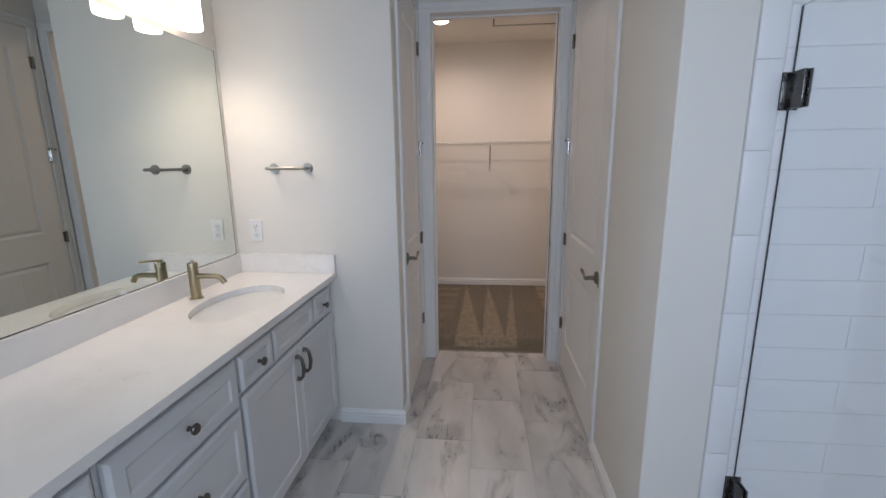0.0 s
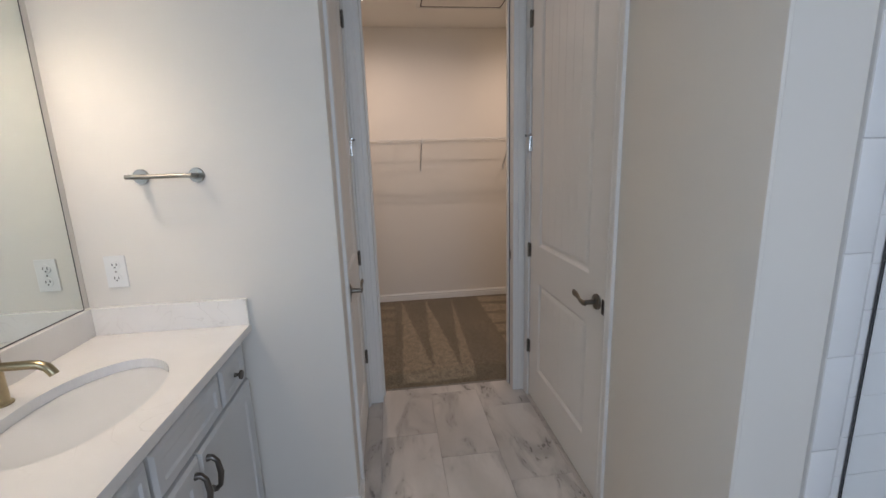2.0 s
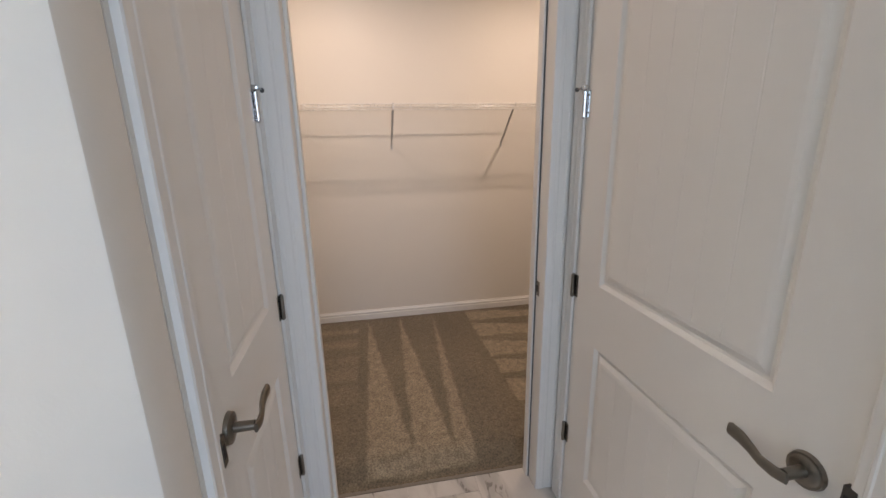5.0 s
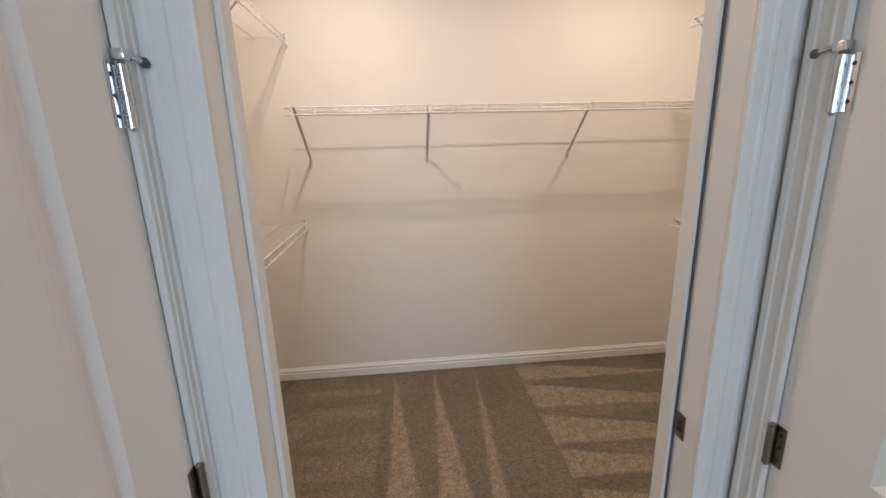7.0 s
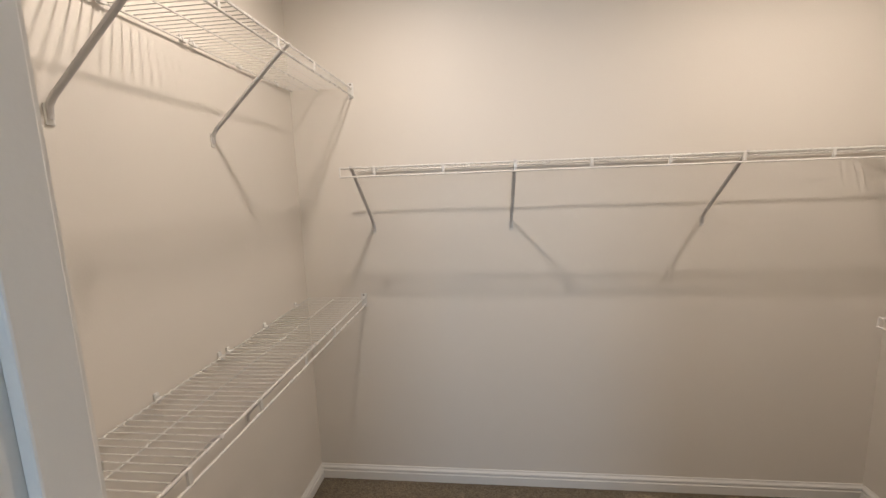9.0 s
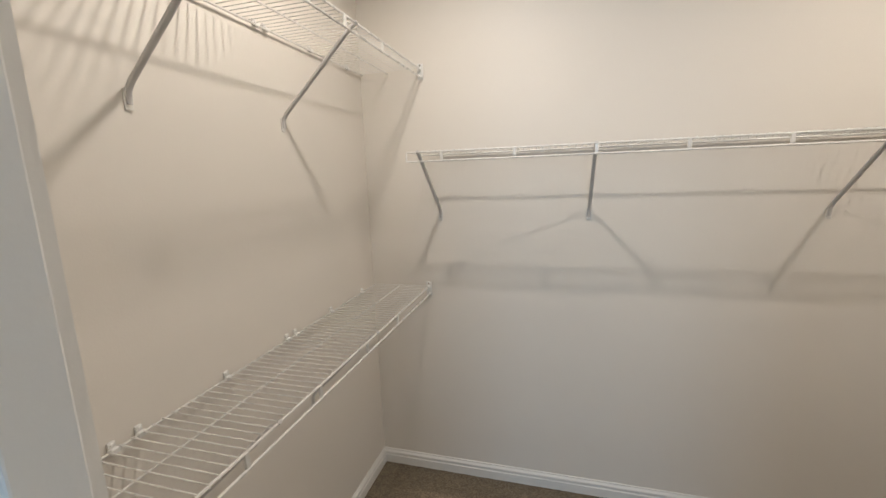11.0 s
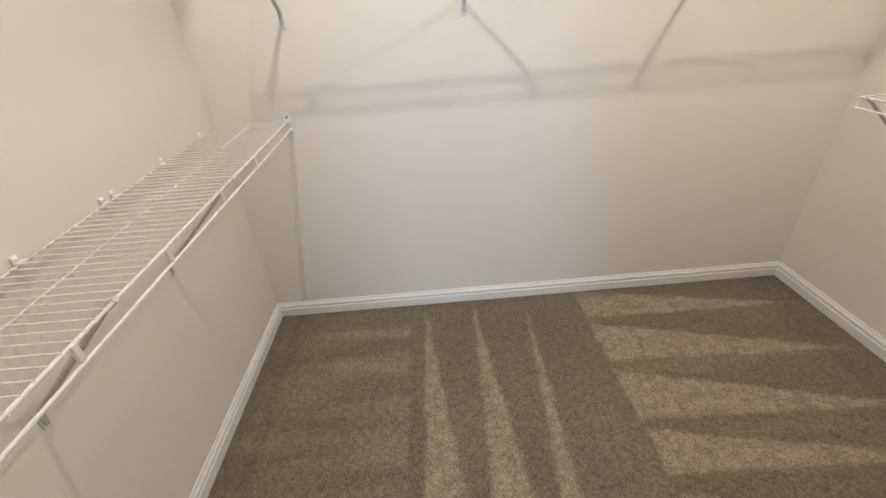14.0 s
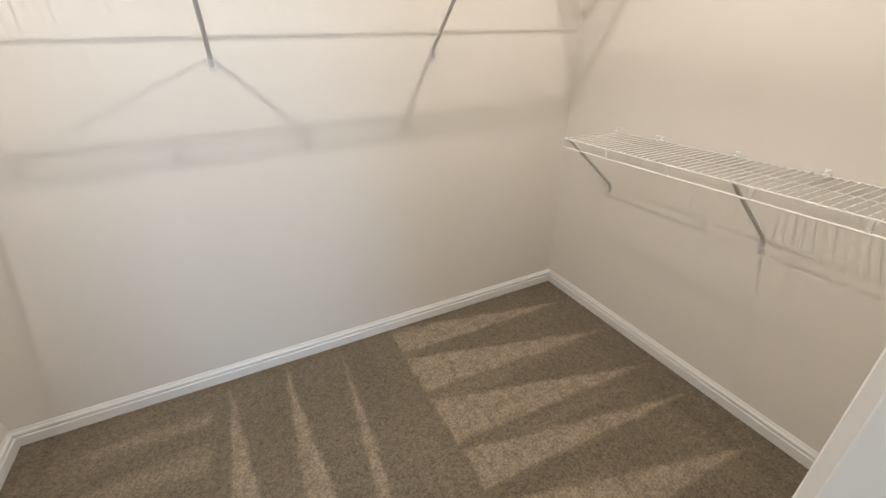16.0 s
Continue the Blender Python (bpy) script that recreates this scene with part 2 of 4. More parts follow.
def lathe(bm, profile, centre, n=32, sx=1.0, sy=1.0):
    """Turns (radius, height) pairs about the upright axis through centre."""
    rings = []
    for r, z in profile:
        rings.append([bm.verts.new((centre[0] + sx * r * math.cos(2 * math.pi * k / n), centre[1] + sy * r * math.sin(2 * math.pi * k / n), centre[2] + z)) for k in range(n)])
    for a, b in zip(rings, rings[1:]):
        for k in range(n):
            bm.faces.new((a[k], a[(k + 1) % n], b[(k + 1) % n], b[k]))
    return bm


def moulding(bm, profile, p0, p1, u, v):
    """A straight length of trim: profile points (a, b) stand at a*u + b*v from the line p0 to p1."""
    u, v = Vector(u), Vector(v)
    ends = [[bm.verts.new(Vector(p) + u * a + v * b) for a, b in profile] for p in (p0, p1)]
    n = len(profile)
    for k in range(n):
        bm.faces.new((ends[0][k], ends[0][(k + 1) % n], ends[1][(k + 1) % n], ends[1][k]))
    bm.faces.new(ends[0][::-1])
    bm.faces.new(ends[1])
    return bm


def mesh_of(name, bm, mat, smooth=False):
    bmesh.ops.recalc_face_normals(bm, faces=bm.faces)
    me = bpy.data.meshes.new(name)
    bm.to_mesh(me)
    bm.free()
    me.materials.append(mat)
    if smooth:
        me.shade_smooth()
        me.set_sharp_from_angle(angle=radians(35))
    return me


def part(name, bm, mat, parent=None, label="", smooth=False):
    ob = new(name, mesh_of(name, bm, mat, smooth))
    if parent is not None:
        ob.parent = parent
    if label:
        ob["label"] = label
    return ob


def structure(name, bm, mat, label, category, smooth=False):
    return tagged(part(name, bm, mat, None, "", smooth), label, category, "", "structure")


def thing(name, label, category, group="", m=None):
    ob = tagged(new(name), label, category, group)
    ob.empty_display_size = 0.05
    if m is not None:
        ob.matrix_world = m
    return ob


def rings_panel(bm, x0, x1, z0, z1, y, steps):
    """A moulded panel in the plane of constant y: nested rectangles, each step (inset, depth)."""
    loops = []
    for inset, depth in steps:
        loops.append([bm.verts.new((x, y - depth, z)) for x, z in ((x0 + inset, z0 + inset), (x1 - inset, z0 + inset), (x1 - inset, z1 - inset), (x0 + inset, z1 - inset))])
    for a, b in zip(loops, loops[1:]):
        for k in range(4):
            bm.faces.new((a[k], a[(k + 1) % 4], b[(k + 1) % 4], b[k]))
    bm.faces.new(loops[-1])


# ---- the large structure ----
LEFT, RIGHT, BACK, FRONT = -0.600, 2.092, 5.055, 3.345      # closet inner faces
BATH_L, END_Y, PASS_L, PASS_R = -0.970, 2.374, -0.075, 0.938
HEADWALL = 3.230                                           # bath face of the closet wall
SHOWER_Y, SHOWER_R, REAR = 1.61, 2.30, -1.35
DOOR_H = 2.445
DOOR_L, DOOR_R = 0.014, 0.857                              # closet opening
LD0, LD1 = 2.553, 3.178                                     # linen door opening
RD0, RD1 = 2.255, 3.148                                    # side door opening

structure("wall_vanity", solid(-1.10, BATH_L, REAR, FRONT, 0, CEIL), M_WALL, "off-white painted wall behind the vanity", "wall")
structure("wall_vanity_end", solid(BATH_L, PASS_L, END_Y, END_Y + 0.10, 0, CEIL, 0.006), M_WALL, "off-white painted wall beside the vanity", "wall", True)
bm = bmesh.new()
box(bm, PASS_L - 0.10, PASS_L, END_Y + 0.10, LD0 - 0.004, 0, CEIL)
box(bm, PASS_L - 0.10, PASS_L, LD1 + 0.004, HEADWALL, 0, CEIL)
box(bm, PASS_L - 0.10, PASS_L, LD0 - 0.004, LD1 + 0.004, DOOR_H + 0.012, CEIL)
structure("wall_passage_west", bm, M_WALL, "off-white painted passage wall round a closed door", "wall")
bm = bmesh.new()
box(bm, PASS_R, PASS_R + 0.11, SHOWER_Y, RD0 - 0.004, 0, CEIL, 0.006)
box(bm, PASS_R, PASS_R + 0.11, RD1 + 0.004, HEADWALL, 0, CEIL)
box(bm, PASS_R, PASS_R + 0.11, RD0 - 0.004, RD1 + 0.004, DOOR_H + 0.012, CEIL)
structure("wall_passage_east", bm, M_WALL, "off-white painted passage wall round a closed door", "wall", True)
structure("wall_shower_end", solid(PASS_R + 0.010, SHOWER_R, SHOWER_Y - 0.0006, SHOWER_Y + 0.0994, 0, CEIL), M_WALL, "painted wall that ends the shower", "wall")
structure("wall_shower_side", solid(SHOWER_R, SHOWER_R + 0.12, REAR, FRONT, 0, CEIL), M_WALL, "painted outer wall along the shower", "wall")
structure("wall_shower_near", solid(1.30, SHOWER_R, -1.22, -1.10, 0, CEIL), M_WALL, "painted wall at the near end of the shower", "wall")
bm = bmesh.new()
WX0, WX1, WZ0, WZ1 = -0.30, 1.30, 1.20, 2.45
box(bm, -1.10, WX0, REAR - 0.12, REAR, 0, CEIL)
box(bm, WX1, SHOWER_R + 0.12, REAR - 0.12, REAR, 0, CEIL)
box(bm, WX0, WX1, REAR - 0.12, REAR, 0, WZ0)
box(bm, WX0, WX1, REAR - 0.12, REAR, WZ1, CEIL)
structure("wall_bath_rear", bm, M_WALL, "painted bathroom wall with a window opening", "wall")
structure("window_1", box(box(box(box(bmesh.new(), WX0, WX0 + 0.05, REAR - 0.09, REAR - 0.04, WZ0, WZ1), WX1 - 0.05, WX1, REAR - 0.09, REAR - 0.04, WZ0, WZ1), WX0 + 0.05, WX1 - 0.05, REAR - 0.09, REAR - 0.04, WZ0, WZ0 + 0.05), WX0 + 0.05, WX1 - 0.05, REAR - 0.09, REAR - 0.04, WZ1 - 0.05, WZ1), M_TRIM, "white window frame in the bathroom wall", "window")
bm = bmesh.new()
box(bm, -0.80, DOOR_L - 0.018, HEADWALL, FRONT, 0, CEIL)
box(bm, DOOR_R + 0.018, SHOWER_R, HEADWALL, FRONT, 0, CEIL)
box(bm, DOOR_L - 0.018, DOOR_R + 0.018, HEADWALL, FRONT, DOOR_H + 0.018, CEIL)
structure("wall_closet_front", bm, M_WALL, "off-white painted wall with the closet doorway", "wall")
structure("wall_closet_west", solid(LEFT - 0.12, LEFT, FRONT, BACK, 0, CEIL), M_WALL, "off-white painted closet wall with wire shelves", "wall")
structure("wall_closet_east", solid(RIGHT, RIGHT + 0.12, FRONT, BACK, 0, CEIL), M_WALL, "off-white painted closet wall with wire shelves", "wall")
structure("wall_closet_back", solid(LEFT - 0.12, RIGHT + 0.12, BACK, BACK + 0.12, 0, CEIL), M_WALL, "off-white painted back wall of the closet", "wall")
structure("ceiling", solid(-1.10, SHOWER_R + 0.12, REAR - 0.12, BACK + 0.12, CEIL, CEIL + 0.1), M_CEIL, "white textured ceiling", "ceiling")
structure("ground", solid(-40, 40, -40, 40, -0.30, -0.20), M_GROUT, "plain ground outside the house", "ground")
TILE_EDGE = 3.360
floor = structure("floor", solid(-1.10, SHOWER_R + 0.12, REAR - 0.12, TILE_EDGE, -0.15, -0.004), M_FGROUT, "pale grouted bathroom floor of marble-look tiles", "floor")

# carpet: pile laid in wedges by a vacuum cleaner, tone darker along the walls
WEDGES = [((0.180, 5.03), (0.150, 3.40), (0.375, 3.40)), ((0.430, 5.03), (0.365, 3.40), (0.565, 3.40)), ((0.705, 5.03), (0.560, 3.40), (0.650, 3.40))]
for tip, top, low in ((4.814, 5.04, 4.83), (4.509, 4.79, 4.546), (4.217, 4.49, 4.251), (4.007, 4.21, 4.043), (3.715, 3.98, 3.75), (3.45, 3.68, 3.48)):
    WEDGES.append(((1.99, tip), (0.98, top), (0.98, low)))
FAINT = [((-0.47, tip), (0.13, tip + up), (0.13, tip - down)) for tip, up, down in ((4.86, 0.05, 0.06), (4.66, 0.06, 0.08), (4.42, 0.03, 0.10), (4.19, 0.07, 0.05), (3.98, 0.04, 0.08), (3.74, 0.06, 0.07))]


def inside(p, tri, soft=0.012):
    d = []
    for i in range(3):
        ax, ay = tri[i]
        bx, by = tri[(i + 1) % 3]
        ln = math.hypot(bx - ax, by - ay)
        d.append(((bx - ax) * (p[1] - ay) - (by - ay) * (p[0] - ax)) / ln)
    if sum(d) < 0:
        d = [-v for v in d]
    return max(0.0, min(1.0, 0.5 + min(d) / soft))


def carpet():
    nx, ny = 224, 146
    x0, x1, y0, y1 = LEFT, RIGHT, TILE_EDGE, BACK
    verts, pile_tone = [], []
    for j in range(ny + 1):
        for i in range(nx + 1):
            x, y = x0 + (x1 - x0) * i / nx, y0 + (y1 - y0) * j / ny
            wob = Vector((x * 9, y * 9, 0))
            px, py = x + 0.012 * noise.noise(wob), y + 0.012 * noise.noise(wob + Vector((7, 3, 1)))
            v = max(inside((px, py), t) for t in WEDGES)
            base = 0.16 + 0.30 * max(0, noise.noise(Vector((x * 1.3, y * 9, 4))))
            if x < 0.10:
                base += 0.04 + 0.30 * max(0, noise.noise(Vector((x * 2.2 + y * 0.8, y * 9, 9))) - 0.05)
                base += (0.17 + 0.30 * noise.noise(Vector((x * 5, y * 5, 11)))) * max(inside((px, py), t, 0.03) for t in FAINT)
            if 0.10 < x < 0.97:
                base = 0.20 + 0.12 * noise.noise(Vector((x * 6, y * 2, 2)))
            # towards the walls the wedges fade and the base tone drops in a ragged band
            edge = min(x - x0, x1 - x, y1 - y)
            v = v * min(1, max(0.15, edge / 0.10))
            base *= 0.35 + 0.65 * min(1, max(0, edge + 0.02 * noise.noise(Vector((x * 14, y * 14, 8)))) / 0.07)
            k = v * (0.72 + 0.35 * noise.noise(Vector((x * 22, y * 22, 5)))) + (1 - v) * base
            pile_tone.append(max(0, min(1, k)))
            rise = min(1.0, max(0.0, (y - y0) / 0.14))
            verts.append((x, y, 0.002 + 0.055 * rise * rise * (3 - 2 * rise) + 0.0022 * noise.noise(Vector((x * 60, y * 60, 0))) + 0.0015 * k))
    faces = [(j * (nx + 1) + i, j * (nx + 1) + i + 1, (j + 1) * (nx + 1) + i + 1, (j + 1) * (nx + 1) + i) for j in range(ny) for i in range(nx)]
    me = bpy.data.meshes.new("carpet")
    me.from_pydata(verts, [], faces)
    me.attributes.new("pile_tone", "FLOAT", "POINT").data.foreach_set("value", pile_tone)
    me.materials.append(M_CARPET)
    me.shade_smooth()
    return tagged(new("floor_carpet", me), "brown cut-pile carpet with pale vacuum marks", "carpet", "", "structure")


carpet()
structure("floor_closet_base", solid(LEFT - 0.12, RIGHT + 0.12, TILE_EDGE, BACK + 0.12, -0.15, -0.006), M_GROUT, "subfloor under the carpet", "floor")

# baseboards
BASE = [(0, 0), (0, 0.014), (0.047, 0.014), (0.051, 0.0095), (0.056, 0.0095), (0.060, 0.0130), (0.067, 0.0120), (0.075, 0.006), (0.083, 0.0035), (0.083, 0)]


def baseboard(p0, p1, out, z=0.0):
    bm = moulding(bmesh.new(), BASE, (*p0, z), (*p1, z), (0, 0, 1), (*out, 0))
    structure("baseboard", bm, M_TRIM, "white painted baseboard with a moulded top", "baseboard")


baseboard((LEFT, BACK), (RIGHT, BACK), (0, -1), 0.053)
baseboard((LEFT, FRONT), (LEFT, BACK - 0.014), (1, 0), 0.053)
baseboard((RIGHT, FRONT), (RIGHT, BACK - 0.014), (-1, 0), 0.053)
baseboard((LEFT + 0.014, FRONT), (DOOR_L - 0.075, FRONT), (0, 1), 0.053)
baseboard((DOOR_R + 0.075, FRONT), (RIGHT - 0.014, FRONT), (0, 1), 0.053)
baseboard((-0.445, END_Y), (PASS_L + 0.014, END_Y), (0, -1))
baseboard((PASS_L, END_Y), (PASS_L, LD0 - 0.068), (1, 0))
baseboard((PASS_R, SHOWER_Y), (PASS_R, RD0 - 0.063), (-1, 0))
baseboard((PASS_R - 0.014, SHOWER_Y), (1.138, SHOWER_Y), (0, -1))

# door casings and jambs
CASING = [(0, 0), (0, 0.008), (0.004, 0.010), (0.018, 0.0105), (0.021, 0.0125), (0.026, 0.0125), (0.029, 0.0108), (0.046, 0.0112), (0.050, 0.0135), (0.062, 0.0138), (0.066, 0.0115), (0.066, 0)]


def casing(name, legs, mat=M_TRIM):
    bm = bmesh.new()
    for p0, p1, u, v, w in legs:
        k = w / 0.066
        moulding(bm, [(a * k, b) for a, b in CASING], p0, p1, u, v)
    structure(name, bm, mat, "white painted door casing with a moulded profile", "door casing")


casing("trim", [((DOOR_L, HEADWALL, 0), (DOOR_L, HEADWALL, DOOR_H), (-1, 0, 0), (0, -1, 0), 0.087),
                ((DOOR_R, HEADWALL, 0), (DOOR_R, HEADWALL, DOOR_H), (1, 0, 0), (0, -1, 0), 0.079),
                ((DOOR_L - 0.087, HEADWALL, DOOR_H), (DOOR_R + 0.079, HEADWALL, DOOR_H), (0, 0, 1), (0, -1, 0), 0.066)])
casing("trim", [((DOOR_L - 0.009, FRONT, 0), (DOOR_L - 0.009, FRONT, DOOR_H + 0.009), (-1, 0, 0), (0, 1, 0), 0.066),
                ((DOOR_R + 0.009, FRONT, 0), (DOOR_R + 0.009, FRONT, DOOR_H + 0.009), (1, 0, 0), (0, 1, 0), 0.066),
                ((DOOR_L - 0.075, FRONT, DOOR_H + 0.009), (DOOR_R + 0.075, FRONT, DOOR_H + 0.009), (0, 0, 1), (0, 1, 0), 0.066)])
casing("trim", [((PASS_L, LD0, 0), (PASS_L, LD0, DOOR_H + 0.01), (0, -1, 0), (1, 0, 0), 0.066),
                ((PASS_L, LD1, 0), (PASS_L, LD1, DOOR_H + 0.01), (0, 1, 0), (1, 0, 0), 0.038),
                ((PASS_L, LD0 - 0.066, DOOR_H + 0.01), (PASS_L, LD1 + 0.038, DOOR_H + 0.01), (0, 0, 1), (1, 0, 0), 0.066)])
casing("trim", [((PASS_R, RD0, 0), (PASS_R, RD0, DOOR_H + 0.01), (0, -1, 0), (-1, 0, 0), 0.060),
                ((PASS_R, RD1, 0), (PASS_R, RD1, DOOR_H + 0.01), (0, 1, 0), (-1, 0, 0), 0.058),
                ((PASS_R, RD0 - 0.060, DOOR_H + 0.01), (PASS_R, RD1 + 0.058, DOOR_H + 0.01), (0, 0, 1), (-1, 0, 0), 0.066)])
bm = bmesh.new()
box(bm, DOOR_L - 0.018, DOOR_L, HEADWALL + 0.001, FRONT - 0.001, 0, DOOR_H)
box(bm, DOOR_R, DOOR_R + 0.018, HEADWALL + 0.001, FRONT - 0.001, 0, DOOR_H)
box(bm, DOOR_L - 0.018, DOOR_R + 0.018, HEADWALL + 0.001, FRONT - 0.001, DOOR_H, DOOR_H + 0.018)
structure("door_1", bm, M_TRIM, "white painted jamb of the open closet doorway", "door frame")
bm = bmesh.new()
box(bm, DOOR_L, DOOR_L + 0.012, 3.292, FRONT - 0.012, 0, DOOR_H - 0.012, 0.002)
box(bm, DOOR_R - 0.011, DOOR_R, 3.299, FRONT - 0.006, 0, DOOR_H - 0.012, 0.002)
box(bm, DOOR_L, DOOR_R, 3.296, FRONT - 0.002, DOOR_H - 0.012, DOOR_H)
structure("trim", bm, M_TRIM, "white painted door stop in the closet jamb", "door stop")
# added strip, no real seal: its dark colour draws the shadow line beside the stop
structure("trim", solid(DOOR_R - 0.0045, DOOR_R, 3.2945, 3.2988, 0, DOOR_H - 0.012, 0.001), M_RUBBER, "thin dark strip painting the shaded gap along the closet door stop", "door seal")
sp = thing("strike_plate", "small nickel strike plate in the closet jamb", "strike plate")
part("plate", solid(DOOR_R - 0.0025, DOOR_R, 3.266, 3.2935, 0.870, 0.928, 0.001), M_NICKEL, sp)
part("hole", solid(DOOR_R - 0.0035, DOOR_R - 0.0024, 3.276, 3.288, 0.886, 0.912), M_DARK, sp, "dark latch hole")
part("threshold", solid(DOOR_L, DOOR_R, TILE_EDGE - 0.012, TILE_EDGE + 0.004, -0.004, 0.003, 0.001), M_NICKEL, floor, "thin dark metal edge strip")


# ---- doors ----
def lever_set(parent, x, z, way):
    """Rose, neck and wave-shaped lever; the lever points along way times x."""
    rose = part("rose", rod(rod(bmesh.new(), (x, 0, z), (x, 0.008, z), 0.033, 0.031, 28), (x, 0.008, z), (x, 0.012, z), 0.027, 0.020, 28), M_NICKEL, parent, "brushed nickel rose", True)
    bm = rod(bmesh.new(), (x, 0.010, z), (x, 0.050, z), 0.011, 0.010, 16)
    pts = [(x - way * 0.010, 0.054, z - 0.001), (x + way * 0.014, 0.056, z - 0.003), (x + way * 0.040, 0.054, z - 0.004), (x + way * 0.062, 0.050, z + 0.001), (x + way * 0.085, 0.050, z + 0.008), (x + way * 0.106, 0.053, z + 0.012), (x + way * 0.110, 0.054, z + 0.012)]
    tube(bm, pts, [0.010, 0.012, 0.011, 0.012, 0.0145, 0.0145, 0.011], 14, 0.45, (0, 1, 0))
    part("lever", bm, M_NICKEL, parent, "curved brushed nickel lever", True)


def hinge(parent, x, z, side, stop):
    z = z - 0.010 if stop else z
    bm = bmesh.new()
    for k in range(5):
        rod(bm, (x, 0.009, z - 0.040 + k * 0.016), (x, 0.009, z - 0.0247 + k * 0.016), 0.0070, None, 12)
    rod(bm, (x, 0.009, z + 0.040), (x, 0.009, z + 0.045), 0.006, 0.003, 12)
    rod(bm, (x, 0.009, z - 0.045), (x, 0.009, z - 0.040), 0.003, 0.006, 12)
    box(bm, min(x, x - side * 0.021), max(x, x - side * 0.021), -0.001, 0.0025, z - 0.04, z + 0.04)
    h = part("hinge", bm, M_CHROME if stop else M_NICKEL, parent, "bright hinge with a pin stop" if stop else "brushed nickel hinge", True)
    for dz in (-0.026, 0.0, 0.026):
        part("screw", rod(bmesh.new(), (x - side * 0.014, 0.002, z + dz), (x - side * 0.014, 0.0036, z + dz), 0.0034, 0.0026, 10), M_DARK, h)
    if stop:
        bm = bmesh.new()
        box(bm, x - 0.010, x + 0.009, 0.001, 0.019, z + 0.044, z + 0.058, 0.002)
        tube(bm, [(x, 0.012, z + 0.051), (x + side * 0.014, 0.018, z + 0.050), (x + side * 0.026, 0.021, z + 0.048)], 0.0032, 10)
        part("pin_stop", bm, M_CHROME, h, "chrome hinge-pin stop", True)
        part("bumper", lathe(bmesh.new(), [(0.0008, -0.007), (0.0035, -0.0063), (0.0058, -0.003), (0.0064, 0.0), (0.0058, 0.003), (0.0035, 0.0063), (0.0008, 0.007)], (x + side * 0.030, 0.022, z + 0.047), 16), M_RUBBER, h, "dark rubber bumper", True)


def plank_field(bm, x0, x1, z0, z1, y):
    """Swaps the flat middle of a door panel for planks with V grooves between them."""
    flat = [f for f in bm.faces if len(f.verts) == 4 and all(abs(v.co.y - y) < 1e-4 and x0 - 1e-3 < v.co.x < x1 + 1e-3 and z0 - 1e-3 < v.co.z < z1 + 1e-3 for v in f.verts)]
    bmesh.ops.delete(bm, geom=flat, context="FACES_ONLY")
    n = max(3, round((x1 - x0) / 0.083))
    line = [(x0, y)]
    for k in range(1, n):
        g = x0 + (x1 - x0) * k / n
        line += [(g - 0.0030, y), (g - 0.001, y - 0.0009), (g + 0.001, y - 0.0009), (g + 0.0030, y)]
    line.append((x1, y))
    rows = [[bm.verts.new((px, py, z)) for px, py in line] for z in (z0, z1)]
    for k in range(len(line) - 1):
        bm.faces.new((rows[0][k], rows[0][k + 1], rows[1][k + 1], rows[1][k]))


